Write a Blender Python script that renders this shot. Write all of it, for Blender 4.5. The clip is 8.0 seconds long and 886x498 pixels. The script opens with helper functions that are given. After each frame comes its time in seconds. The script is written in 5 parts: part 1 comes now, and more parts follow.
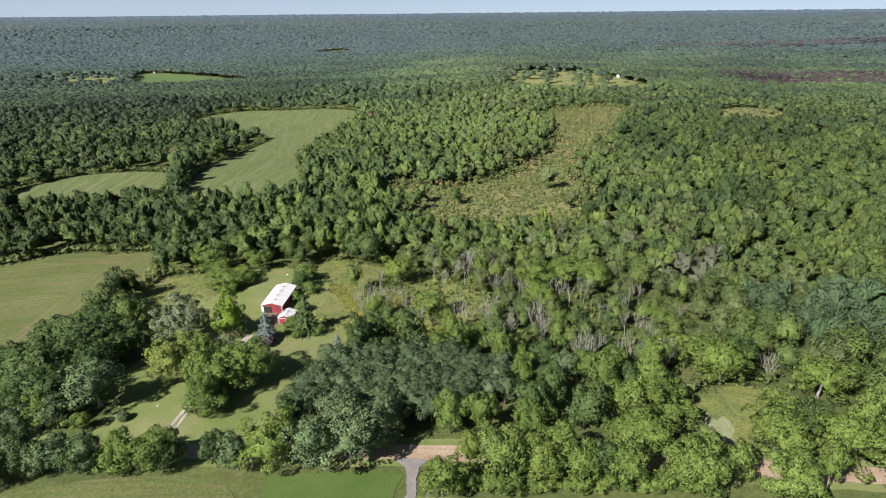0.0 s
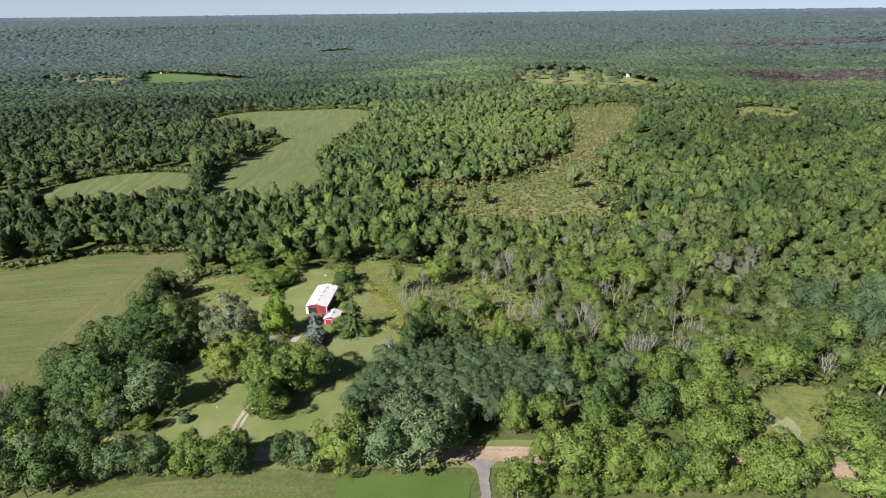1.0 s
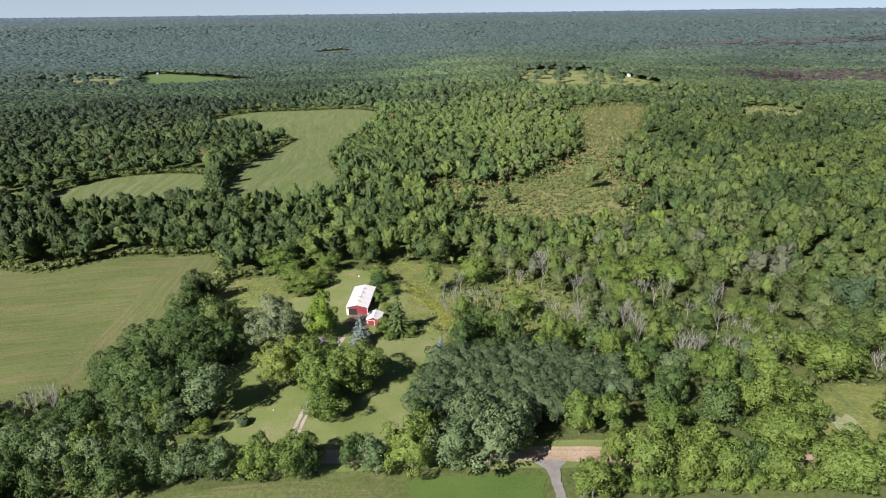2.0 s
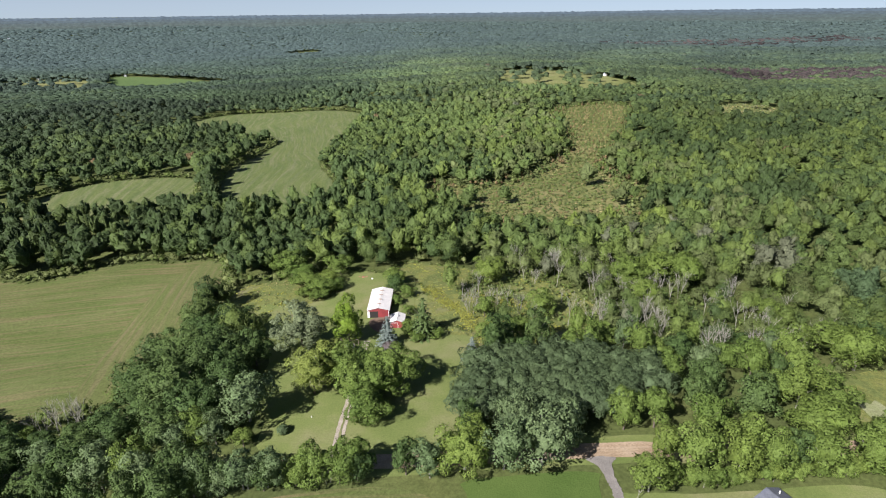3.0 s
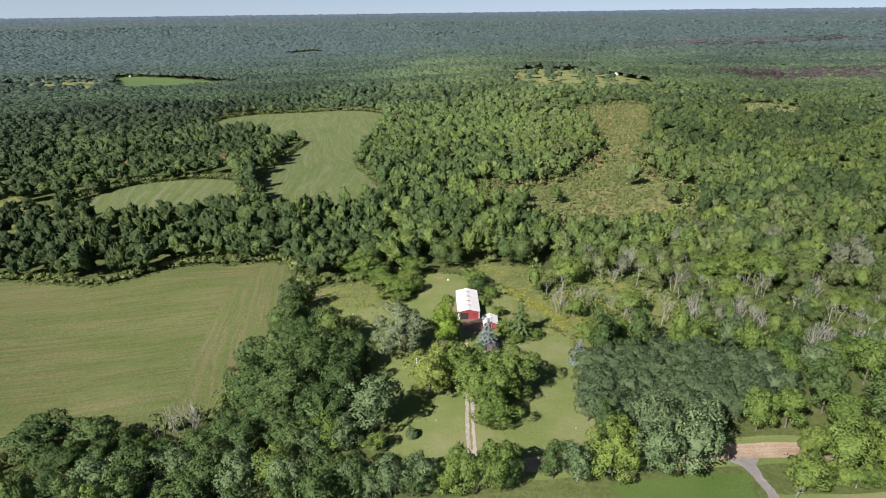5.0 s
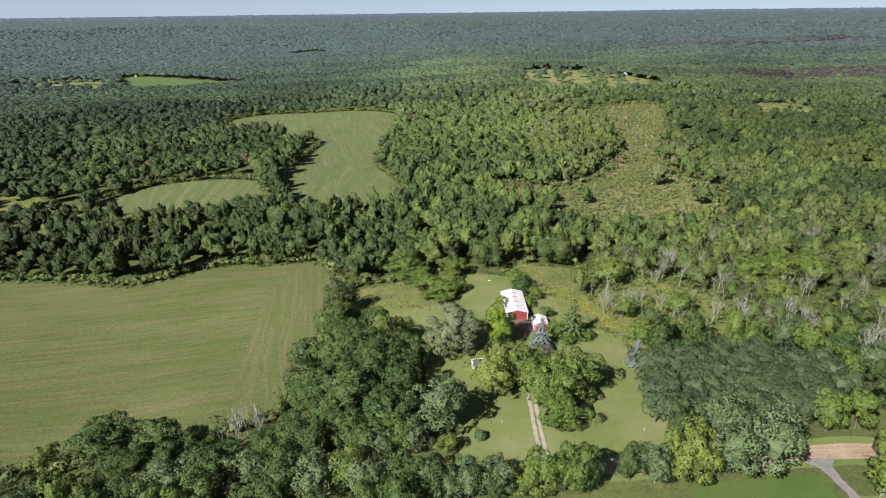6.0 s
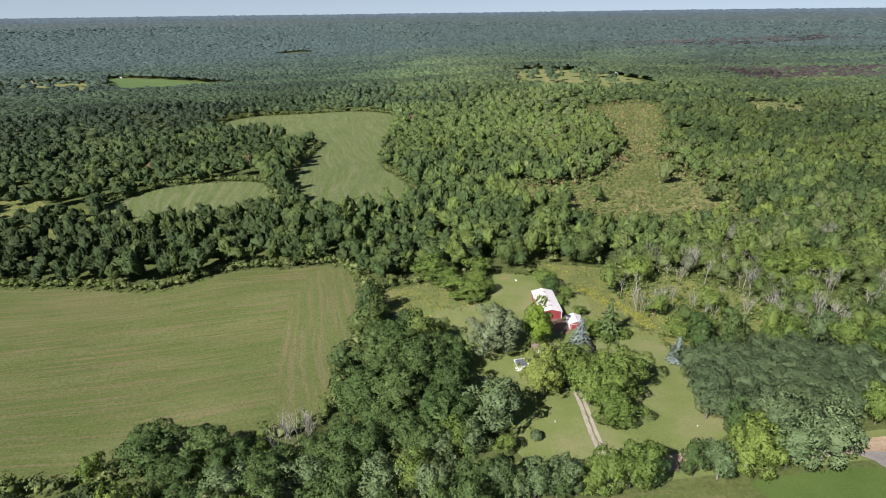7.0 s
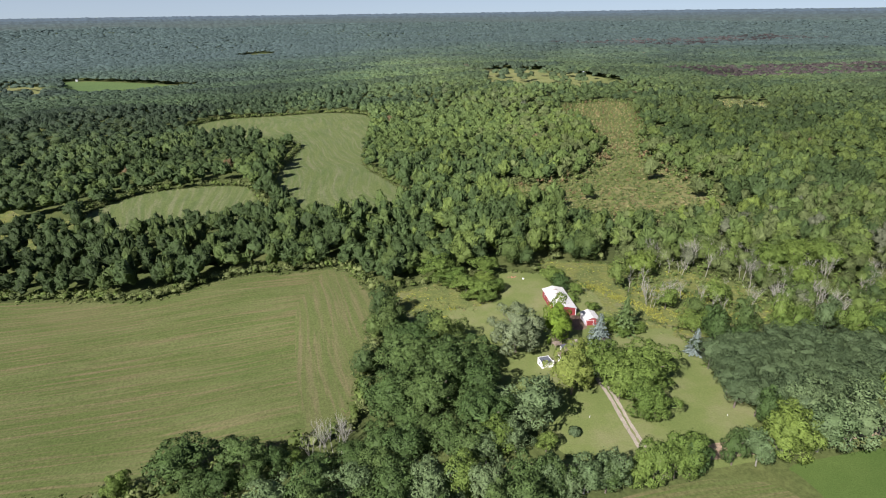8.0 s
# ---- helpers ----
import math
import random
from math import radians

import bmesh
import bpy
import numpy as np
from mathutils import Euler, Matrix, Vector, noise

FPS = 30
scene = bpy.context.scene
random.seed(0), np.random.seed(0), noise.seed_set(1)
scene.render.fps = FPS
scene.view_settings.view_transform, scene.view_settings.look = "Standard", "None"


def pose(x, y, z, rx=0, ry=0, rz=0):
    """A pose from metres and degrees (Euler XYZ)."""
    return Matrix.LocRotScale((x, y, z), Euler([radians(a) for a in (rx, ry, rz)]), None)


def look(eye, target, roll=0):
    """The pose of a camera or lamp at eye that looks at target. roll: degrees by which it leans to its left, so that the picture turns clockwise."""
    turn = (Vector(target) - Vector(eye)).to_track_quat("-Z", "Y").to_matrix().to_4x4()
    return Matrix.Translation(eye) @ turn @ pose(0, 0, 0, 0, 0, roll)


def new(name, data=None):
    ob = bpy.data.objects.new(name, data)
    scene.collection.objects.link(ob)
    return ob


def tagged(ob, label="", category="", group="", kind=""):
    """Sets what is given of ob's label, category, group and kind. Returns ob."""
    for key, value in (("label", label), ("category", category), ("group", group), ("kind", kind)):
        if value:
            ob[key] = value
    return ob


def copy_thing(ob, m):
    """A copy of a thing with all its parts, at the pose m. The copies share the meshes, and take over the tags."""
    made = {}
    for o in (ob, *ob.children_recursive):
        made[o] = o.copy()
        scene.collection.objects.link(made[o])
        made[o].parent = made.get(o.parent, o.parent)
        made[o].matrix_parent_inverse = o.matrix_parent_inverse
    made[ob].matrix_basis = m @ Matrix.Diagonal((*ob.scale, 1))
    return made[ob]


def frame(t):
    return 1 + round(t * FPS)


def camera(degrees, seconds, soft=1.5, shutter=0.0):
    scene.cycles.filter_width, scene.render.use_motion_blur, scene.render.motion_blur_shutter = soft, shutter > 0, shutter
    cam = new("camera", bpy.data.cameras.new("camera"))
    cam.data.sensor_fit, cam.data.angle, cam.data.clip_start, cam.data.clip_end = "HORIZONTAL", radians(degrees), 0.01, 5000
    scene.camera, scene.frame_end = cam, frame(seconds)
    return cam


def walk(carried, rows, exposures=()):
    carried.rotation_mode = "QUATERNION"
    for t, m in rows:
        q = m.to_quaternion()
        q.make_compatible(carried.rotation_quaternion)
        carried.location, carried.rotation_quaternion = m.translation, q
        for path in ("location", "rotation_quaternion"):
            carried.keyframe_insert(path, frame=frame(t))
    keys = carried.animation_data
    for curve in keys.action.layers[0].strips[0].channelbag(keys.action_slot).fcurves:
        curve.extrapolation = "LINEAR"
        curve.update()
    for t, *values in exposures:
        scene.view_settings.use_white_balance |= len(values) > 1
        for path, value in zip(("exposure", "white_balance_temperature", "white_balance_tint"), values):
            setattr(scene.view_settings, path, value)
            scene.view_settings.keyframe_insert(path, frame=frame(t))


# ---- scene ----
cam = camera(75.9, 8.0, 1.1)
METRES, EYE, TILT, LEAN, TURN = 155.0, 105.0, -22.6, 0.5, 0.0
ROWS = [
    (0.0, 0.0, 0.0, 0.0, 0.0, 0.0, -0.0),
    (0.5, -0.0555, 0.001, 0.0011, 0.01, -0.01, 0.07),
    (1.0, -0.1169, 0.0027, 0.0018, -0.0, -0.03, 0.13),
    (1.5, -0.1801, 0.0044, 0.0022, -0.05, -0.03, 0.15),
    (3.0, -0.37, 0.0172, 0.0051, -3.67, -0.02, 1.68),
    (3.5, -0.432, 0.0232, 0.0075, -4.33, -0.03, 1.96),
    (4.0, -0.4943, 0.03, 0.0104, -4.37, -0.04, 2.0),
    (4.5, -0.5565, 0.0371, 0.0133, -4.42, -0.06, 2.02),
    (6.0, -0.7443, 0.0596, 0.0222, -4.6, -0.07, 2.08),
    (6.5, -0.807, 0.0667, 0.0252, -5.12, -0.08, 2.29),
    (7.0, -0.8694, 0.0749, 0.0282, -6.21, -0.11, 2.75),
    (7.5, -0.9318, 0.0846, 0.0317, -7.72, -0.16, 3.38),
    (8.0, -0.9935, 0.0963, 0.0363, -9.79, -0.28, 4.25),
]
walk(cam, [(t, pose(0, 0, EYE, TILT, LEAN, TURN) @ pose(METRES * x, METRES * y, METRES * z, 90 + pitch, roll, yaw)) for t, x, y, z, yaw, pitch, roll in ROWS],
     [(0.0, 0.74, 6100, 19), (8.0, 0.64, 6100, 19)])

# ---------------------------------------------------------------- light
SUN_AZ, SUN_EL = 228.0, 39.0   # degrees clockwise from +y, above the horizon
world = bpy.data.worlds.new("sky")
scene.world = world
world.use_nodes = True
wn = world.node_tree
sky = wn.nodes.new("ShaderNodeTexSky")
sky.sky_type, sky.sun_disc = "NISHITA", False
sky.sun_elevation, sky.sun_rotation = radians(SUN_EL), radians(SUN_AZ)
sky.altitude, sky.air_density, sky.dust_density, sky.ozone_density = 300.0, 1.0, 1.2, 3.0
lift = wn.nodes.new("ShaderNodeVectorMath")   # the clear air above the haze
lift.inputs[1].default_value = (0, 0, 0.085)
wn.links.new(wn.nodes.new("ShaderNodeTexCoord").outputs["Generated"], lift.inputs[0])
wn.links.new(lift.outputs[0], sky.inputs[0])
# pale haze, even all round, thickest at the horizon
gap = wn.nodes.new("ShaderNodeSeparateXYZ")
wn.links.new(lift.outputs[0], gap.inputs[0])
haze = wn.nodes.new("ShaderNodeMapRange")
haze.interpolation_type = "SMOOTHSTEP"
for k, v in enumerate((0.06, 0.42, 1.0, 0.0)):
    haze.inputs[k + 1].default_value = v
wn.links.new(gap.outputs[2], haze.inputs[0])
milk = wn.nodes.new("ShaderNodeVectorMath")
milk.operation = "MULTIPLY_ADD"
wn.links.new(haze.outputs[0], milk.inputs[0])
milk.inputs[1].default_value = (5.0, 5.6, 5.5)
wn.links.new(sky.outputs[0], milk.inputs[2])
wn.links.new(milk.outputs[0], wn.nodes["Background"].inputs[0])
wn.nodes["Background"].inputs[1].default_value = 0.037
sun = new("sun", bpy.data.lights.new("sun", "SUN"))
sun.data.energy, sun.data.angle, sun.data.color = 5.5, radians(0.53), (1.0, 0.96, 0.89)
sun.matrix_world = look((0, 0, 300), (-300 * math.sin(radians(SUN_AZ)) , -300 * math.cos(radians(SUN_AZ)), 300 - 300 * math.tan(radians(SUN_EL))))


# ---------------------------------------------------------------- materials
def ramp(n, stops):
    r = n.nodes.new("ShaderNodeValToRGB")
    e = r.color_ramp.elements
    while len(e) < len(stops):
        e.new(0.5)
    for k, (at, c) in zip(e, stops):
        k.position, k.color = at, (*c, 1)
    return r


def noise_tex(n, vec, scale, detail=4.0, rough=0.6):
    t = n.nodes.new("ShaderNodeTexNoise")
    t.inputs["Scale"].default_value, t.inputs["Detail"].default_value, t.inputs["Roughness"].default_value = scale, detail, rough
    n.links.new(vec, t.inputs["Vector"])
    return t.outputs["Fac"]


def mixc(n, fac, a, b, mode="MIX"):
    m = n.nodes.new("ShaderNodeMix")
    m.data_type, m.blend_type = "RGBA", mode
    for sock, v in ((m.inputs[0], fac), (m.inputs[6], a), (m.inputs[7], b)):
        if isinstance(v, (int, float)):
            sock.default_value = v
        elif isinstance(v, tuple):
            sock.default_value = (*v, 1)
        else:
            n.links.new(v, sock)
    return m.outputs[2]


def remap(n, v, a, b, c, d):
    m = n.nodes.new("ShaderNodeMapRange")
    n.links.new(v, m.inputs[0])
    for k, x in zip((1, 2, 3, 4), (a, b, c, d)):
        m.inputs[k].default_value = x
    return m.outputs[0]


def bump(n, height, strength, dist):
    b = n.nodes.new("ShaderNodeBump")
    b.inputs["Strength"].default_value, b.inputs["Distance"].default_value = strength, dist
    n.links.new(height, b.inputs["Height"])
    return b.outputs[0]


def start(name):
    m = bpy.data.materials.new(name)
    m.use_nodes = True
    n = m.node_tree
    return m, n, n.nodes["Principled BSDF"], n.nodes.new("ShaderNodeNewGeometry")


def shade_amount(n, col, fac):
    """col times a grey factor"""
    c = n.nodes.new("ShaderNodeCombineColor")
    for k in range(3):
        n.links.new(fac, c.inputs[k])
    return mixc(n, 1.0, col, c.outputs[0], "MULTIPLY")


def leafy(name, dark, light, island=0.22, glow=0.13, tint=False):
    """Foliage: each tree its own tone, each clump of leaves a little off it."""
    m, n, p, g = start(name)
    if tint:
        a = n.nodes.new("ShaderNodeAttribute")
        a.attribute_name = "tone"
        base = a.outputs["Color"]
    else:
        o = n.nodes.new("ShaderNodeObjectInfo")
        base = mixc(n, o.outputs["Random"], dark, light)
    f = remap(n, g.outputs["Random Per Island"], 0, 1, 1 - island, 1 + island)
    col = shade_amount(n, base, f)
    clump = noise_tex(n, g.outputs["Position"], 0.35, 2.0)
    col = shade_amount(n, col, remap(n, clump, 0.3, 0.7, 0.82, 1.18))
    grain = noise_tex(n, g.outputs["Position"], 1.6, 3.0)
    col = shade_amount(n, col, remap(n, grain, 0.3, 0.7, 0.84, 1.16))
    n.links.new(col, p.inputs["Base Color"])
    n.links.new(bump(n, grain, 0.5, 0.4), p.inputs["Normal"])
    if tint:
        coarse = n.nodes.new("ShaderNodeBump")
        coarse.inputs["Strength"].default_value, coarse.inputs["Distance"].default_value = 0.5, 1.0
        n.links.new(noise_tex(n, g.outputs["Position"], 0.7, 3.0, 0.7), coarse.inputs["Height"])
        n.links.new(coarse.outputs[0], p.inputs["Normal"])
    p.inputs["Roughness"].default_value = 0.62
    p.inputs["Specular IOR Level"].default_value = 0.14
    t = n.nodes.new("ShaderNodeBsdfTranslucent")
    n.links.new(mixc(n, 1.0, col, (1.0, 1.15, 0.5), "MULTIPLY"), t.inputs[0])
    mx = n.nodes.new("ShaderNodeMixShader")
    mx.inputs[0].default_value = glow
    n.links.new(p.outputs[0], mx.inputs[1])
    n.links.new(t.outputs[0], mx.inputs[2])
    n.links.new(mx.outputs[0], n.nodes["Material Output"].inputs[0])
    return m


def plain(name, col, rough=0.7, metal=0.0, var=0.15, scale=1.5, relief=0.0):
    """A painted or weathered surface with two scales of unevenness."""
    m, n, p, g = start(name)
    tc = n.nodes.new("ShaderNodeTexCoord").outputs["Object"]
    a, b = noise_tex(n, tc, scale), noise_tex(n, tc, scale * 9)
    c = shade_amount(n, mixc(n, 0.0, col, col), remap(n, a, 0.3, 0.7, 1 - var, 1 + var * 0.6))
    c = shade_amount(n, c, remap(n, b, 0.3, 0.7, 1 - var * 0.6, 1 + var * 0.4))
    n.links.new(c, p.inputs["Base Color"])
    p.inputs["Roughness"].default_value, p.inputs["Metallic"].default_value = rough, metal
    if relief:
        n.links.new(bump(n, b, 0.6, relief), p.inputs["Normal"])
    return m


def turf(name, stops, blotch, grain, stripes=None, wild=0.0, sway=30.0, speck=0.28):
    """Grassland: a ramp over broad patches, fine grain, and mown swaths (direction, spacing, strength) where given."""
    m, n, p, g = start(name)
    pos = g.outputs["Position"]
    a = noise_tex(n, pos, blotch, 5.0, 0.62)
    r = ramp(n, stops)
    n.links.new(remap(n, a, 0.28, 0.72, 0, 1), r.inputs[0])
    col = r.outputs[0]
    if stripes:
        bend = n.nodes.new("ShaderNodeVectorMath")
        bend.operation = "SCALE"
        slow = n.nodes.new("ShaderNodeTexNoise")
        slow.inputs["Scale"].default_value, slow.inputs["Detail"].default_value = 0.009, 0.0
        n.links.new(pos, slow.inputs["Vector"])
        n.links.new(slow.outputs["Color"], bend.inputs[0])
        bend.inputs["Scale"].default_value = sway
        bent = n.nodes.new("ShaderNodeVectorMath")
        n.links.new(pos, bent.inputs[0])
        n.links.new(bend.outputs[0], bent.inputs[1])
    for ang, spacing, amount, tone in stripes or ():
        mp = n.nodes.new("ShaderNodeMapping")
        mp.inputs["Rotation"].default_value[2] = radians(ang)
        n.links.new(bent.outputs[0], mp.inputs[0])
        mp2 = n.nodes.new("ShaderNodeMapping")
        mp2.inputs["Scale"].default_value = (0.02, 1.0 / spacing, 0.0)
        n.links.new(mp.outputs[0], mp2.inputs[0])
        w = noise_tex(n, mp2.outputs[0], 1.0, 3.0, 0.7)
        col = mixc(n, remap(n, w, 0.46, 0.62, 0, amount), col, tone)
    f = noise_tex(n, pos, grain, 3.0, 0.7)
    col = shade_amount(n, col, remap(n, f, 0.3, 0.7, 1 - speck, 1 + speck))
    n.links.new(col, p.inputs["Base Color"])
    p.inputs["Roughness"].default_value = 0.9
    p.inputs["Specular IOR Level"].default_value = 0.1
    n.links.new(bump(n, f, 0.7, 0.15 + wild), p.inputs["Normal"])
    return m


M_BROAD = leafy("broad_leaves", (0.100, 0.155, 0.032), (0.152, 0.214, 0.046))
M_DARK = leafy("dark_leaves", (0.054, 0.094, 0.026), (0.088, 0.134, 0.038), 0.24, 0.06)
M_LIGHT = leafy("light_leaves", (0.104, 0.156, 0.033), (0.146, 0.200, 0.040))
M_MAPLE = leafy("bright_leaves", (0.138, 0.212, 0.026), (0.148, 0.222, 0.028))
M_YELLOW = leafy("yellowing_leaves", (0.196, 0.242, 0.054), (0.212, 0.256, 0.058))
M_GREY = leafy("silvery_leaves", (0.106, 0.158, 0.063), (0.140, 0.192, 0.082))
M_WILLOW = leafy("willow_leaves", (0.148, 0.182, 0.092), (0.158, 0.194, 0.098))
M_GROVE = leafy("grove_leaves", (0.076, 0.112, 0.049), (0.098, 0.140, 0.060), 0.12)
M_SPRUCE = leafy("spruce_needles", (0.083, 0.129, 0.040), (0.095, 0.140, 0.044), 0.4, 0.1)
M_BLUE = leafy("blue_needles", (0.170, 0.212, 0.182), (0.195, 0.240, 0.210), 0.3, 0.1)
M_PLUM = leafy("purplish_twigs", (0.130, 0.110, 0.105), (0.140, 0.118, 0.110))
M_SHRUB = leafy("shrub_leaves", (0.142, 0.199, 0.053), (0.238, 0.282, 0.076))
M_WOODS = leafy("woods_leaves", (0, 0, 0), (0, 0, 0), 0.18, 0.13, True)
M_BARK = plain("bark", (0.16, 0.13, 0.10), 0.9, 0, 0.35, 1.0, 0.03)
M_PALE_BARK = plain("pale_bark", (0.28, 0.26, 0.22), 0.9, 0, 0.3, 1.0, 0.02)
M_DEAD = plain("bare_grey_wood", (0.30, 0.292, 0.235), 0.9, 0, 0.3, 1.2, 0.02)

M_GROUND = turf("woodland_floor", [(0, (0.060, 0.076, 0.026)), (0.5, (0.085, 0.105, 0.032)), (1, (0.125, 0.135, 0.046))], 0.02, 0.8)
M_HAY = turf("hay_stubble", [(0, (0.074, 0.104, 0.027)), (0.5, (0.091, 0.116, 0.033)), (1, (0.114, 0.126, 0.044))], 0.018, 1.2,
             [(0, 1.5, 0.8, (0.165, 0.132, 0.068)), (2, 6.5, 0.45, (0.075, 0.106, 0.027)), (1, 14.0, 0.3, (0.151, 0.159, 0.064))])
M_HAY_EDGE = turf("hay_headland", [(0, (0.094, 0.114, 0.036)), (0.5, (0.108, 0.125, 0.041)), (1, (0.133, 0.140, 0.057))], 0.018, 1.2,
                  [(86, 2.6, 0.55, (0.180, 0.143, 0.079)), (88, 6.0, 0.3, (0.080, 0.114, 0.030))])
M_HAY_FAR = turf("green_hay", [(0, (0.099, 0.131, 0.041)), (1, (0.132, 0.156, 0.054))], 0.012, 0.7,
                 [(80, 3.6, 0.8, (0.165, 0.174, 0.086)), (81, 7.0, 0.45, (0.066, 0.106, 0.031))], 0.0, 42.0)
M_LAWN = turf("lawn_grass", [(0, (0.114, 0.152, 0.042)), (0.45, (0.150, 0.182, 0.056)), (0.75, (0.186, 0.198, 0.080)), (1, (0.225, 0.214, 0.106))], 0.05, 2.0, speck=0.14)
M_LAWN_S = turf("shorn_grass", [(0, (0.064, 0.107, 0.023)), (1, (0.089, 0.131, 0.032))], 0.06, 2.5, speck=0.14)
M_PASTURE = turf("far_crop", [(0, (0.088, 0.140, 0.046)), (1, (0.112, 0.164, 0.054))], 0.01, 0.3)
M_PALE = turf("pale_grassland", [(0, (0.130, 0.155, 0.050)), (0.5, (0.180, 0.195, 0.070)), (1, (0.235, 0.225, 0.100))], 0.02, 0.4, None, 0.3)
M_DRY = turf("dry_grass", [(0, (0.180, 0.205, 0.085)), (1, (0.270, 0.280, 0.155))], 0.2, 1.5)
M_MEADOW = turf("rough_meadow", [(0, (0.086, 0.116, 0.033)), (0.40, (0.128, 0.152, 0.048)), (0.64, (0.172, 0.184, 0.052)), (0.8, (0.162, 0.170, 0.068)), (1, (0.200, 0.190, 0.098))], 0.10, 1.0, None, 0.4)
M_MARSH = turf("marsh_scrub", [(0, (0.115, 0.142, 0.042)), (0.5, (0.165, 0.176, 0.060)), (1, (0.225, 0.202, 0.088))], 0.03, 0.5, None, 0.4)
M_DIRT = turf("dirt_road", [(0, (0.25, 0.180, 0.112)), (0.5, (0.32, 0.240, 0.152)), (1, (0.38, 0.300, 0.205))], 0.15, 2.5, [(2, 0.9, 0.45, (0.41, 0.325, 0.23))])
M_GRAVEL = turf("gravel", [(0, (0.30, 0.26, 0.20)), (1, (0.42, 0.37, 0.30))], 0.4, 4.0)
M_ASPHALT = turf("worn_asphalt", [(0, (0.185, 0.172, 0.150)), (1, (0.260, 0.240, 0.208))], 0.3, 4.0)
M_RED = plain("red_barn_paint", (0.30, 0.050, 0.050), 0.65, 0, 0.25, 0.5)
M_BARE = turf("bare_yard_dirt", [(0, (0.14, 0.10, 0.07)), (1, (0.22, 0.16, 0.11))], 0.3, 2.0)
M_WHITE = plain("white_paint", (0.78, 0.78, 0.76), 0.5, 0, 0.08, 0.8)
M_TIN = plain("white_sheet_roof", (0.66, 0.64, 0.595), 0.45, 0, 0.10, 0.35)
M_SLATE = plain("pale_slate_roof", (0.34, 0.37, 0.40), 0.6, 0, 0.12, 0.4)
M_RUST = plain("rusty_cap", (0.42, 0.34, 0.27), 0.7, 0, 0.3, 2.0)
M_SHINGLE = plain("grey_shingle", (0.11, 0.12, 0.14), 0.85, 0, 0.25, 1.2, 0.02)
M_BROWN_ROOF = plain("brown_shingle", (0.20, 0.14, 0.12), 0.85, 0, 0.25, 1.2, 0.02)
M_WOOD = plain("weathered_timber", (0.30, 0.24, 0.18), 0.85, 0, 0.3, 2.0, 0.01)
M_GLASS = plain("dark_window_glass", (0.03, 0.035, 0.04), 0.08, 0, 0.05)
M_INSIDE = plain("dark_doorway", (0.03, 0.026, 0.022), 0.9)
M_BRICK = plain("orange_brick", (0.45, 0.22, 0.13), 0.85, 0, 0.3, 3.0)


# ---------------------------------------------------------------- the lie of the land
# control heights of the ground, placed from pixel positions in the camera's view
HEIGHTS_A = [(-14, 117, -3.2), (70, 129, -3), (-62, 121, -3.8), (-100, 130, -5), (-78, 140, -4.6), (-70, 210, -6.5), (-110, 232, -10), (-145, 249, -12),
          (-166, 171, -13.5), (-234, 226, -23.5), (-271, 234, -22), (-196, 288, -19), (-300, 300, -22), (-318, 398, -17), (-225, 440, -16), (-124, 461, -17)]
HEIGHTS_B = [(-200, 620, -22), (-295, 796, -29), (-145, 770, -20), (11, 307, -11), (60, 198, -9), (110, 110, -3), (354, 668, -14), (113, 876, -8),
           (150, 320, -10), (-20, 60, -2), (-150, 70, -7), (-250, 120, -19), (-667, 1329, -32), (271, 1272, -6), (50, 500, -15), (250, 250, -6)]


def terrain(x, y):
    """Height of the ground; far off it is bent up to fit the skyline in the camera's view."""
    x, y = np.asarray(x, float), np.asarray(y, float)
    r = np.hypot(x, y)
    num = den = 0
    for cx, cy, cz in HEIGHTS_A + HEIGHTS_B:
        s = 30 + 0.12 * math.hypot(cx, cy)
        w = 1 / (((x - cx) ** 2 + (y - cy) ** 2) / s ** 2 + 0.35) ** 2
        num, den = num + w * cz, den + w
    z = num / den
    roll = np.sin(x / 310 + 1.0) * np.sin(y / 270) * 9 + np.sin((x + y) / 170) * 4
    z = z + roll * np.clip((r - 900) / 900, 0, 1)
    g = np.clip((r - 2400) / 2300, 0, 1)
    return z + (EYE - 6 - z) * g ** 1.6


def height(x, y):
    return float(terrain(x, y))


def sheet(name, verts, faces, mat, parent=None, smooth=False, tones=None):
    """A mesh object from arrays of corners and of equal-sided faces."""
    me = bpy.data.meshes.new(name)
    verts, faces = np.asarray(verts, np.float32), np.asarray(faces, np.int32)
    k = faces.shape[1]
    me.vertices.add(len(verts))
    me.vertices.foreach_set("co", verts.ravel())
    me.loops.add(faces.size)
    me.loops.foreach_set("vertex_index", faces.ravel())
    me.polygons.add(len(faces))
    me.polygons.foreach_set("loop_start", np.arange(0, faces.size, k, dtype=np.int32))
    me.polygons.foreach_set("loop_total", np.full(len(faces), k, np.int32))
    me.polygons.foreach_set("use_smooth", np.full(len(faces), smooth))
    if tones is not None:
        a = me.color_attributes.new("tone", "FLOAT_COLOR", "POINT")
        a.data.foreach_set("color", np.c_[tones, np.ones(len(tones))].astype(np.float32).ravel())
    me.update(calc_edges=True)
    me.materials.append(mat)
    ob = new(name, me)
    ob.parent = parent
    return ob


def part(name, bm, mat, parent=None, label="", smooth=False):
    me = bpy.data.meshes.new(name)
    bm.to_mesh(me)
    bm.free()
    me.materials.append(mat)
    if smooth:
        me.polygons.foreach_set("use_smooth", [True] * len(me.polygons))
    ob = new(name, me)
    ob.parent = parent
    return tagged(ob, label)


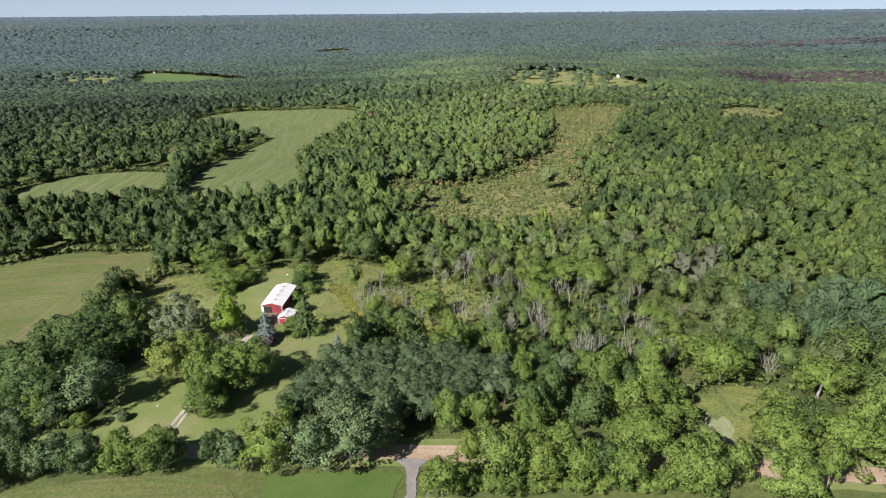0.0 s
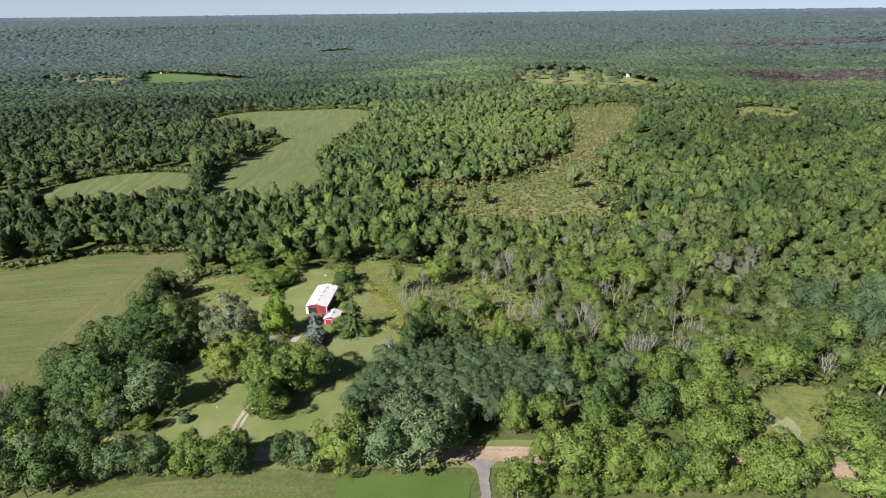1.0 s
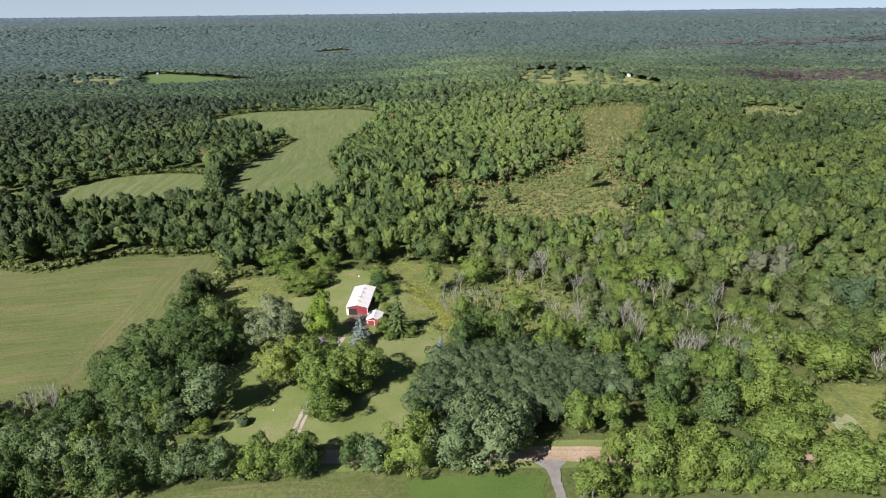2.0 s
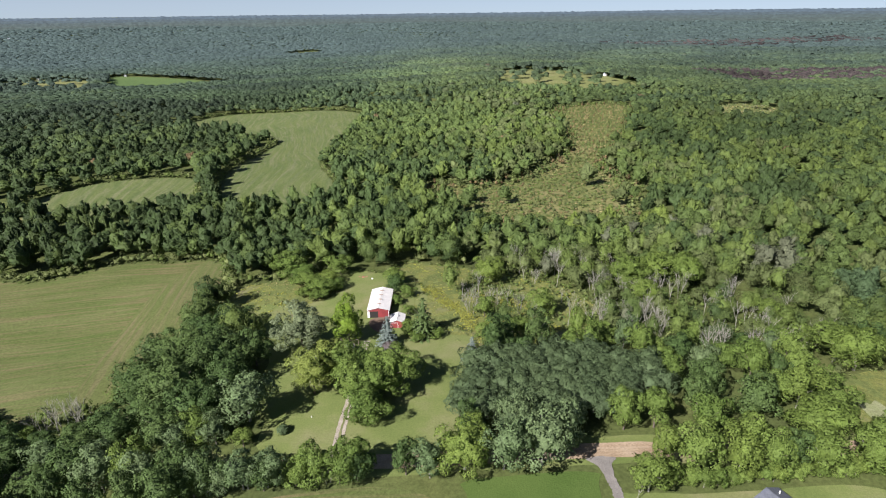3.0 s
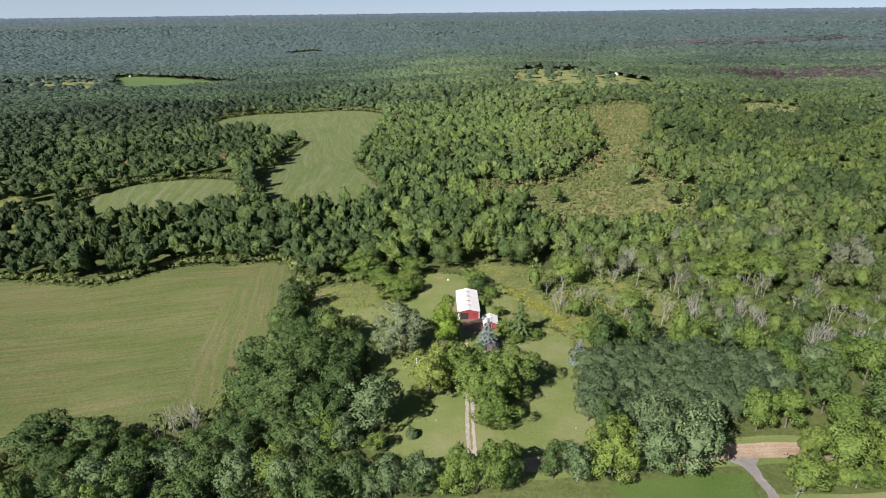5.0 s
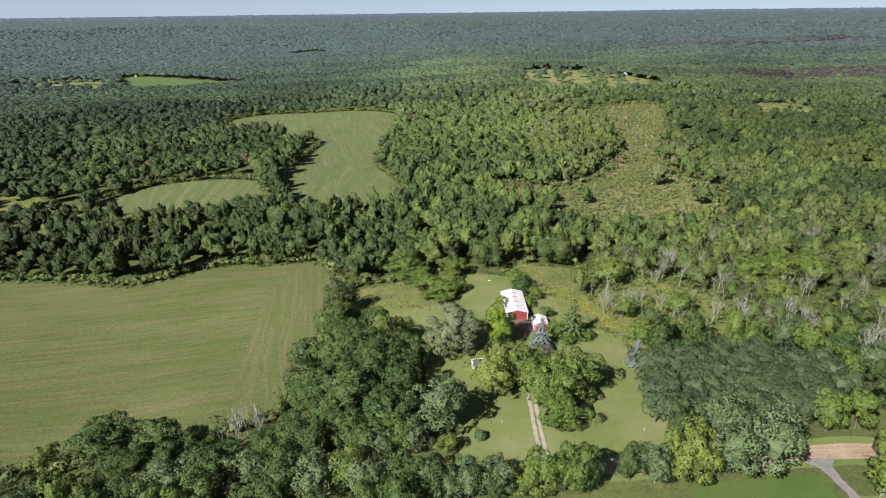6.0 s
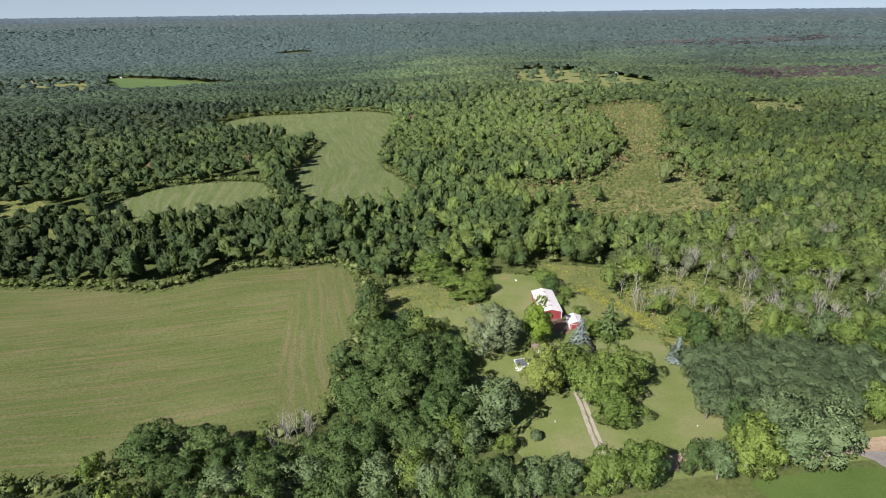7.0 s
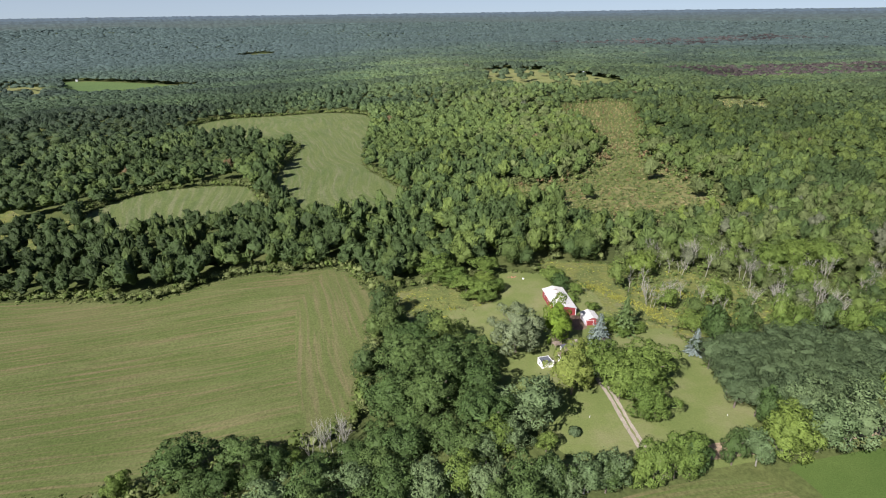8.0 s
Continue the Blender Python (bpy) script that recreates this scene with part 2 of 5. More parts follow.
def grow(lo, near_lo, near_hi, hi, step, rate=1.16):
    mid = list(np.arange(near_lo, near_hi + 1, step))
    a, d = [], step
    v = near_lo
    while v > lo:
        d *= rate
        v = max(lo, v - min(d, 160))
        a.append(v)
    b, d, v = [], step, mid[-1]
    while v < hi:
        d *= rate
        v = min(hi, v + min(d, 160))
        b.append(v)
    return np.array(a[::-1] + mid + b)


gx, gy = grow(-4650, -400, 400, 4650, 8.0), grow(-1500, 20, 760, 4650, 8.0)
GX, GY = np.meshgrid(gx, gy)
nx, ny = len(gx), len(gy)
idx = np.arange(nx * ny).reshape(ny, nx)
quads = np.stack([idx[:-1, :-1], idx[:-1, 1:], idx[1:, 1:], idx[1:, :-1]], -1).reshape(-1, 4)
gv = np.c_[GX.ravel(), GY.ravel(), terrain(GX, GY).ravel()]
ground = tagged(sheet("ground", gv, quads, M_GROUND, None, True), "rolling woodland ground with leaf litter and weeds", "ground", kind="structure")


def rounded(pts, n=5):
    """A closed outline eased through its corners."""
    p, out = np.array(pts, float), []
    for i in range(len(p)):
        a, b, c, d = p[i - 1], p[i], p[(i + 1) % len(p)], p[(i + 2) % len(p)]
        for t in np.arange(n) / n:
            out.append(0.5 * (2 * b + (c - a) * t + (2 * a - 5 * b + 4 * c - d) * t * t + (3 * b - a - 3 * c + d) * t ** 3))
    return np.array(out)


def ragged(p, amount, rng):
    return p + rng.normal(0, amount, p.shape)


def inside(p, x, y):
    x, y = np.asarray(x, float), np.asarray(y, float)
    r = np.zeros(x.shape, bool)
    for (ax, ay), (bx, by) in zip(p, np.roll(p, -1, 0)):
        c = (ay > y) != (by > y)
        r ^= c & (x < (bx - ax) * (y - ay) / (by - ay + 1e-12) + ax)
    return r


def edge_distance(p, x, y):
    x, y = np.asarray(x, float), np.asarray(y, float)
    best = np.full(x.shape, 1e9)
    for a, b in zip(p, np.roll(p, -1, 0)):
        d = b - a
        t = np.clip(((x - a[0]) * d[0] + (y - a[1]) * d[1]) / (d @ d + 1e-9), 0, 1)
        best = np.minimum(best, np.hypot(x - a[0] - t * d[0], y - a[1] - t * d[1]))
    return best


def lay(name, outline, mat, lift, label, category, cell=9.0):
    """A patch of ground cover draped over the land."""
    bm = bmesh.new()
    bm.faces.new([bm.verts.new((x, y, 0)) for x, y in outline])
    lo, hi = outline.min(0), outline.max(0)
    for axis in (0, 1):
        for v in np.arange(lo[axis] + cell, hi[axis], cell):
            co, no = [0, 0, 0], [0, 0, 0]
            co[axis], no[axis] = v, 1
            bmesh.ops.bisect_plane(bm, geom=bm.verts[:] + bm.edges[:] + bm.faces[:], plane_co=co, plane_no=no)
    bmesh.ops.triangulate(bm, faces=bm.faces)
    xy = np.array([v.co[:2] for v in bm.verts])
    for v, z in zip(bm.verts, terrain(xy[:, 0], xy[:, 1])):
        v.co.z = z + lift
    bmesh.ops.recalc_face_normals(bm, faces=bm.faces)
    if sum(f.normal.z for f in bm.faces) < 0:
        bmesh.ops.reverse_faces(bm, faces=bm.faces)
    return tagged(part(name, bm, mat, None, "", True), label, category, kind="structure")


def ribbon(name, centre, width, mat, lift, label, category, wobble=0.12, rng=np.random.default_rng(5)):
    """A track along a line of points, with uneven edges."""
    c = np.array(centre, float)
    pts = []
    for i in range(len(c) - 1):
        a, b, d, e = c[max(i - 1, 0)], c[i], c[i + 1], c[min(i + 2, len(c) - 1)]
        for t in np.linspace(0, 1, 12, endpoint=False):
            pts.append(0.5 * (2 * b + (d - a) * t + (2 * a - 5 * b + 4 * d - e) * t * t + (3 * b - a - 3 * d + e) * t ** 3))
    pts = np.array(pts + [c[-1]])
    d = np.gradient(pts, axis=0)
    nrm = np.c_[-d[:, 1], d[:, 0]] / np.hypot(d[:, 0], d[:, 1])[:, None]
    rows = []
    for k, f in enumerate((-0.5, -0.3, 0.0, 0.3, 0.5)):
        q = pts + nrm * (width * f + (rng.normal(0, wobble, (len(pts), 1)) if k in (0, 4) else 0))
        rows.append(np.c_[q, terrain(q[:, 0], q[:, 1]) + lift - (0.04 if k in (1, 3) else 0)])
    v = np.stack(rows, 1).reshape(-1, 3)
    i = np.arange(len(pts) * 5).reshape(-1, 5)
    f = np.stack([i[:-1, 1:], i[:-1, :-1], i[1:, :-1], i[1:, 1:]], -1).reshape(-1, 4)
    return tagged(sheet(name, v, f, mat, None, True), label, category, kind="structure"), pts


rng = np.random.default_rng(11)
FIELD_A = rounded([(-400, 300), (-330, 296), (-289, 290), (-257, 281), (-237, 284), (-213, 296), (-188, 294), (-160, 289), (-149, 262), (-142, 240), (-148, 215),
                   (-154, 185), (-158, 164), (-175, 157), (-193, 155), (-224, 150), (-260, 152), (-330, 160), (-400, 175)])
FIELD_B = rounded([(-322, 402), (-324, 420), (-301, 456), (-263, 466), (-225, 456), (-212, 412), (-206, 386), (-262, 370), (-302, 374)])
FIELD_C = rounded([(-345, 800), (-300, 858), (-211, 846), (-116, 792), (-121, 660), (-134, 516), (-118, 453), (-106, 400), (-120, 368), (-165, 366), (-190, 400), (-204, 468),
                   (-204, 514), (-196, 590), (-193, 622), (-226, 648), (-292, 694), (-335, 750)])
FIELD_D = rounded([(-135, 96), (-112, 107), (-94, 111.5), (-75, 112.5), (-62, 111), (-52, 105), (-50, 90), (-52, 40), (-135, 40)])
LAWN = rounded([(-136, 226), (-101, 223), (-90, 232), (-93, 256), (-74, 252), (-58, 240), (-50, 222), (-52, 200), (-35, 188), (-37, 162), (-40, 146), (-40, 131), (-55, 125),
                (-80, 126.5), (-100, 128), (-102, 144), (-113, 154), (-108, 176), (-119, 205)])
LAWN_S = rounded([(-46, 111.5), (-33, 112.5), (-12, 111.5), (-13, 104), (-17, 60), (-44, 60), (-45, 104)])
LAWN_E = rounded([(-4, 104), (10, 103), (24, 103), (52, 102), (60, 92), (50, 60), (-6, 60), (-9, 100)])
CLEARING = rounded([(66, 120), (72, 138), (86, 147), (103, 147), (106, 138), (94, 133), (84, 121), (76, 114)])
MEADOW = rounded([(-64, 262), (-36, 255), (2, 238), (20, 212), (10, 180), (-18, 176), (-36, 178), (-46, 190), (-56, 200), (-56, 222)])
MEADOW_W = rounded([(-137, 246), (-118, 250), (-96, 256), (-90, 236), (-100, 219), (-130, 218), (-140, 234)])
MEADOW_N = rounded([(-450, 490), (-405, 470), (-368, 425), (-330, 408), (-308, 388), (-316, 358), (-345, 338), (-400, 350), (-450, 400)])
MARSH = rounded([(-36, 425), (2, 412), (64, 471), (108, 586), (120, 705), (200, 760), (238, 722), (160, 551), (116, 465), (104, 370), (68, 298), (6, 300), (-28, 335), (-44, 385)])
MARSH_E = rounded([(318, 650), (338, 700), (372, 752), (418, 740), (408, 690), (366, 640)])
FAR_CLEARING = rounded([(104, 930), (116, 1070), (158, 1230), (275, 1200), (330, 1000), (310, 900), (205, 868)])
FAR_CROP = rounded([(-690, 1330), (-735, 1420), (-740, 1490), (-640, 1450), (-545, 1390), (-425, 1300), (-480, 1240), (-547, 1190), (-630, 1200)])
FAR_MEADOW = rounded([(-860, 1230), (-900, 1350), (-800, 1400), (-715, 1300), (-660, 1190), (-640, 1130), (-720, 1140), (-800, 1180)])
HEADLAND = rounded([(-168, 287), (-161, 287), (-150, 262), (-143.5, 240), (-149.5, 215), (-155.5, 185), (-159.5, 166), (-171, 162), (-176, 200), (-178, 250)])

lay("field_1", FIELD_A, M_HAY, 0.10, "mown hay field of tan-green stubble with swath lines", "field")
lay("field_2", FIELD_B, M_HAY_FAR, 0.10, "smooth green hay field behind a belt of trees", "field")
lay("field_3", FIELD_C, M_HAY_FAR, 0.10, "long green hay field with pale curving swaths", "field")
lay("field_4", FIELD_D, M_HAY, 0.10, "mown green field with rounded corner beside the road", "field")
lay("field_5", FAR_CROP, M_PASTURE, 0.2, "bright green crop field in the distance", "field", 40)
lay("field_6", FAR_CLEARING, M_PALE, 0.2, "pale open grassland clearing among distant woods", "field", 40)
lay("field_7", FAR_MEADOW, M_PALE, 0.2, "pale grass paddock beside distant farm buildings", "field", 40)
lay("headland", HEADLAND, M_HAY_EDGE, 0.16, "field edge with brownish mown rows running lengthwise", "field")
lay("lawn_1", LAWN, M_LAWN, 0.10, "mown green yard lawn with paler worn patches", "lawn")
lay("lawn_2", LAWN_S, M_LAWN_S, 0.10, "deep green shorn lawn beside the dirt road", "lawn")
lay("lawn_3", LAWN_E, M_LAWN, 0.10, "green lawn round the grey-roofed house", "lawn")
lay("meadow_1", MEADOW, M_MEADOW, 0.10, "rough meadow of yellow goldenrod and brown grass", "meadow")
lay("meadow_2", MEADOW_W, M_MEADOW, 0.07, "tall pale weeds and goldenrod beside the yard", "meadow")
lay("meadow_3", MEADOW_N, M_MEADOW, 0.10, "overgrown yellow-green meadow behind the hay field", "meadow")
lay("marsh_1", MARSH, M_MARSH, 0.10, "olive and tan marsh scrub between the woods", "marsh")
lay("marsh_2", MARSH_E, M_MARSH, 0.10, "tan scrub opening in the woods", "marsh")
lay("clearing", CLEARING, M_MEADOW, 0.10, "small bright grass clearing among trees", "clearing")
lay("worn_patch", rounded([(73, 123), (73.5, 130), (76, 134.5), (77, 131), (80, 132.5), (80.5, 127), (78.5, 124), (78, 119), (75, 121)]), M_DRY, 0.16, "pale dry worn grass in the small clearing", "grass", 3.0)
lay("yard_dirt", rounded([(-73, 202.5), (-66, 203), (-64.5, 199), (-65.5, 193), (-70, 192), (-73.5, 197)]), M_BARE, 0.16, "bare brown dirt before the barn door", "dirt", 4.0)
road, ROAD = ribbon("road", [(-420, 175), (-260, 142), (-180, 136), (-135, 128), (-100, 122), (-60, 120.5), (0, 118.8), (40, 116), (120, 108), (300, 85)], 5.6, M_DIRT, 0.20,
                    "reddish dirt road with pale wheel tracks", "road")
ribbon("verge", [(-200, 139), (-135, 128), (-100, 122), (-60, 120.5), (0, 118.8), (40, 116), (120, 108)], 10.5, M_LAWN, 0.12, "bright grass verge beside the dirt road", "verge", 0.5)
drive, DRIVE = ribbon("driveway_1", [(-79.5, 121), (-79, 128), (-78.2, 138), (-77, 148), (-76.5, 158), (-76, 172), (-74, 186)], 2.7, M_GRAVEL, 0.18, "pale gravel driveway with two worn tracks", "driveway", 0.06)
ribbon("driveway_strip", [(-79, 128), (-78.2, 138), (-77, 148), (-76.5, 158)], 0.5, M_LAWN, 0.26, "grassy strip down the middle of the gravel driveway", "grass", 0.1)
side, SIDE = ribbon("driveway_2", [(-9.2, 117), (-9.0, 112), (-8.8, 108), (-8.9, 103), (-11, 90), (-15, 70)], 2.5, M_ASPHALT, 0.22, "grey asphalt driveway joining the dirt road", "driveway", 0.1)

lay("driveway_apron", rounded([(-13.0, 116.6), (-5.2, 116.3), (-6.9, 114), (-7.6, 110.5), (-9.9, 110.3), (-10.8, 113.6)]), M_ASPHALT, 0.215, "worn grey driveway mouth flaring at the dirt road", "driveway", 3.0)


def sliver(x, y, wide, deep):
    """A far opening in the woods, as long as wide says across the line of sight."""
    d = np.array([x + 78, y]) / math.hypot(x + 78, y)
    c = np.array([-d[1], d[0]])
    p = np.array([x, y])
    return rounded([p + c * wide * 0.5 - d * deep * 0.55, p + c * wide * 0.46 + d * deep * 0.2, p + d * deep * 0.45, p - c * wide * 0.5 + d * deep * 0.15, p - c * wide * 0.4 - d * deep * 0.6, p - d * deep * 0.7])


SLIVERS = [sliver(x, y, w, deep) for x, y, w, deep in ((-420, 2300, 130, 160), (-147, 1540, 80, 60))]
for k, p in enumerate(SLIVERS):
    lay("far_field", p, (M_PASTURE, M_MARSH)[k], 0.3, "narrow pale field in the distant woods", "field", 60)

OPEN = [*SLIVERS, FIELD_A, FIELD_B, FIELD_C, FIELD_D, LAWN, LAWN_S, LAWN_E, CLEARING, FAR_CROP]
ROUGH = [MEADOW, MEADOW_W, MEADOW_N, MARSH, MARSH_E, FAR_CLEARING, FAR_MEADOW]


def along(line, x, y):
    best = np.full(np.shape(x), 1e9)
    for a, b in zip(line[:-1], line[1:]):
        d = b - a
        t = np.clip(((x - a[0]) * d[0] + (y - a[1]) * d[1]) / (d @ d + 1e-9), 0, 1)
        best = np.minimum(best, np.hypot(x - a[0] - t * d[0], y - a[1] - t * d[1]))
    return best


def clear_of(x, y, margin):
    """True where a tree may stand."""
    ok = np.ones(np.shape(x), bool)
    for p in OPEN:
        ok &= ~inside(p, x, y) & (edge_distance(p, x, y) > margin)
    for line, half in ((ROAD, 3.4), (DRIVE, 3.0), (SIDE, 2.6)):
        ok &= along(line, x, y) > half + margin * 0.6
    return ok


# ---------------------------------------------------------------- trees
def ball(sub):
    bm = bmesh.new()
    bmesh.ops.create_icosphere(bm, subdivisions=sub, radius=1)
    v = np.array([q.co[:] for q in bm.verts])
    f = np.array([[q.index for q in t.verts] for t in bm.faces])
    bm.free()
    return v, f


BALLS = {k: ball(k) for k in (1, 2, 3, 4)}


def lobes_round(rng, R, zc, hz, n, size):
    """Bulges of a crown: balls set round a squashed sphere."""
    k = np.arange(n) + 0.5
    z = 1 - 1.75 * k / n
    a = k * 2.39996 + rng.uniform(0, 6)
    s = np.sqrt(np.clip(1 - z * z, 0, 1))
    c = np.c_[s * np.cos(a), s * np.sin(a), z] * rng.uniform(0.75, 1.08, (n, 1))
    r = R * size * rng.uniform(0.75, 1.3, n)
    return np.c_[c * np.array([R - R * size, R - R * size, hz - R * size * 0.8]) + np.array([0, 0, zc]), r]


def lobes_wild(rng, R, zc, hz, n, size, subs=6, top=1.0, deep=1.0):
    """Bulges of an uneven crown: large boughs, then smaller tufts on the outer side of each. Returns the balls, boughs first, and the number of boughs."""
    k = np.arange(n) + 0.5
    z = 1 - 1.8 * k / n + rng.uniform(-0.12, 0.12, n)
    z = np.clip(z, -0.85, 0.97)
    a = k * 2.39996 + rng.uniform(0, 6) + rng.uniform(-0.5, 0.5, n)
    p1, p2, p3 = rng.uniform(0, 6.28, 3)
    wide = 1 + 0.16 * np.sin(a + p1) + 0.13 * np.sin(2 * a + p2) + 0.09 * np.sin(3 * a + p3)
    s = np.sqrt(1 - z * z) * wide * np.where(z > 0, 1 - 0.2 * top * z, 1.0)
    c = np.c_[s * np.cos(a), s * np.sin(a), z] * rng.uniform(0.66, 1.1, (n, 1))
    r = R * size * rng.uniform(0.62, 1.3, n)
    main = np.c_[c * np.array([R * (1 - size), R * (1 - size), hz - R * size * 0.8]) + np.array([0, 0, zc]), r]
    tufts = []
    for x, y, zz, rr in main:
        out = np.array([x, y, (zz - zc) * 0.9 + 0.25 * hz])
        out /= np.linalg.norm(out) + 1e-6
        m = int(rng.integers(subs - 1, subs + 3))
        for _ in range(m):
            u = rng.normal(0, 0.62, 3) + out
            u /= np.linalg.norm(u)
            tufts.append((*(np.array([x, y, zz]) + u * rr * rng.uniform(0.42 + 0.2 * deep, 0.70 + 0.28 * deep)), rr * rng.uniform(0.46 - 0.16 * deep, 0.66 - 0.10 * deep)))
    return np.concatenate([main, np.array(tufts)]), n


def unit(a):
    return a / (np.linalg.norm(a, axis=1)[:, None] + 1e-9)


def bough_tree(rng, R, H, tiers, cards, leaf):
    """A conifer: whorls of drooping boughs clad in needles, over a narrow dark core."""
    v, f = BALLS[2]
    zz = np.clip((v[:, 2] + 1) / 2, 0, 1)
    cv = np.c_[v[:, :2] * (0.5 * R * (1 - zz) ** 0.9 + 0.05)[:, None], 0.6 + zz * (H - 1.2)]
    pts, nrm = [], []
    for i in range(tiers):
        q = (i + rng.uniform(0.1, 0.9)) / tiers
        rad = R * (1 - q) ** 0.85 + 0.25
        m = max(4, int(12 * (1 - q) + 3))
        for j in range(m):
            a = j * 6.283 / m + i * 0.9 + rng.uniform(-0.2, 0.2)
            L = rad * rng.uniform(0.78, 1.12)
            k = max(4, int(cards * L / (tiers * 6.5 * R)))
            t = np.sqrt(rng.uniform(0.12, 1, k))
            side = rng.normal(0, 0.16, k) * L * (1.15 - t)
            x, y = math.cos(a), math.sin(a)
            h = H * (0.04 + 0.94 * q) - 0.34 * L * t + 0.16 * L * t ** 3 + rng.normal(0, 0.08, k)
            pts.append(np.c_[x * L * t - y * side, y * L * t + x * side, np.maximum(h, 0.15)])
            nrm.append(np.c_[x + rng.normal(0, 0.4, k), y + rng.normal(0, 0.4, k), np.full(k, 1.5)])
    p, u = np.concatenate(pts), np.concatenate(nrm)
    qv = clumps(rng, p, u, leaf, 0.3)
    tri = np.c_[f, f[:, 2]]
    return np.concatenate([cv, qv.reshape(-1, 3)]), tri, np.arange(len(p) * 4).reshape(-1, 4) + len(cv), np.concatenate([unit(v), np.repeat(unit(u), 4, 0)])


def clumps(rng, p, nn, leaf, spread):
    """Small crooked four-cornered leaf clumps at p, facing about nn."""
    nn = nn + rng.normal(0, spread, nn.shape)
    nn = nn / np.linalg.norm(nn, axis=1)[:, None]
    t1 = np.cross(nn, rng.normal(size=nn.shape))
    t1 /= np.linalg.norm(t1, axis=1)[:, None]
    t2 = np.cross(nn, t1)
    ang = np.array([0.2, 1.75, 3.3, 4.9])
    rad = leaf * rng.uniform(0.3, 0.8, (len(p), 4))
    q = p[:, None] + (np.cos(ang)[None, :, None] * t1[:, None] + 0.8 * np.sin(ang)[None, :, None] * t2[:, None]) * rad[..., None]
    return q + nn[:, None] * rng.uniform(-0.18, 0.18, (len(p), 4, 1)) * leaf


def crown(rng, lobes, centre, cards, leaf, sub, core=0.86, spread=0.24, trim=0.35, boughs=0, stray=0.0, dome=0.38, loose=0.16):
    """A leafy crown: a bulging core and many small tilted leaf clumps on it. Corners and quads (core triangles repeat a corner)."""
    v, f = BALLS[sub]
    d = unit(v) @ np.array(Matrix.Rotation(rng.uniform(0.3, 0.8), 3, "X") @ Matrix.Rotation(rng.uniform(0, 6), 3, "Z"))
    big = lobes[:boughs] if boughs else lobes
    rel = big[:, :3] - centre
    b = d @ rel.T
    disc = b * b - (np.sum(rel * rel, 1) - big[:, 3] ** 2)
    out = np.where(disc > 0, b + np.sqrt(np.clip(disc, 0, None)), 0).max(1)
    out = np.maximum(out, 0.35 * np.median(out[out > 0]))
    cv = centre + d * (out * core * rng.uniform(0.95, 1.05, len(d)))[:, None]
    keep = cv[f].mean(1)[:, 2] > centre[2] - trim * (cv[:, 2].max() - centre[2])
    tri = f[keep]
    tri = np.c_[tri, tri[:, 2]]
    pts, nrm = [], []
    need = cards
    w = lobes[:, 3] ** 2
    w[:boughs] *= 0.3
    while need > 0:
        k = rng.choice(len(lobes), need * 3, p=w / w.sum())
        u = rng.normal(size=(need * 3, 3))
        u /= np.linalg.norm(u, axis=1)[:, None]
        p = lobes[k, :3] + u * lobes[k, 3:4] * (rng.uniform(1 - loose, 1 + loose, (need * 3, 1)) + (rng.random((need * 3, 1)) < stray) * rng.uniform(0.1, 0.75, (need * 3, 1)))
        inn = (np.linalg.norm(p[:, None] - lobes[None, :, :3], axis=2) < lobes[None, :, 3] * (1 - 1.1 * loose)).any(1)
        ok = ~inn & (u[:, 2] > -0.55) & (p[:, 2] > 0.2)
        pts.append(p[ok][:need])
        nrm.append(u[ok][:need])
        need -= len(pts[-1])
    p, u = np.concatenate(pts), np.concatenate(nrm)
    q = clumps(rng, p, u * 0.85 + np.array([0, 0, 0.12]), leaf, spread)
    qi = np.arange(len(p) * 4).reshape(-1, 4) + len(cv)
    away = unit((p - centre) * np.array([1, 1, 0.8]) + np.array([0, 0, 0.8]))
    soft = unit(u * (1 - dome) + away * dome + rng.normal(0, 0.14, u.shape))
    return np.concatenate([cv, q.reshape(-1, 3)]), tri, qi, np.concatenate([d, np.repeat(soft, 4, 0)])


def crown_mesh(name, made, mat):
    v, tri, quad, normals = made
    me = bpy.data.meshes.new(name)
    me.from_pydata(v.tolist(), [], [t[:3] for t in tri.tolist()] + quad.tolist())
    me.polygons.foreach_set("use_smooth", [True] * len(me.polygons))
    me.normals_split_custom_set_from_vertices(normals.tolist())
    me.materials.append(mat)
    return me


def tube(bm, a, b, r0, r1, sides=6):
    a, b = Vector(a), Vector(b)
    q = (b - a).to_track_quat("Z", "Y")
    rings = []
    for p, r in ((a, r0), (b, r1)):
        rings.append([bm.verts.new(p + q @ Vector((r * math.cos(6.2832 * i / sides), r * math.sin(6.2832 * i / sides), 0))) for i in range(sides)])
    for i in range(sides):
        bm.faces.new((rings[0][i], rings[0][(i + 1) % sides], rings[1][(i + 1) % sides], rings[1][i]))
    bm.faces.new(rings[1])


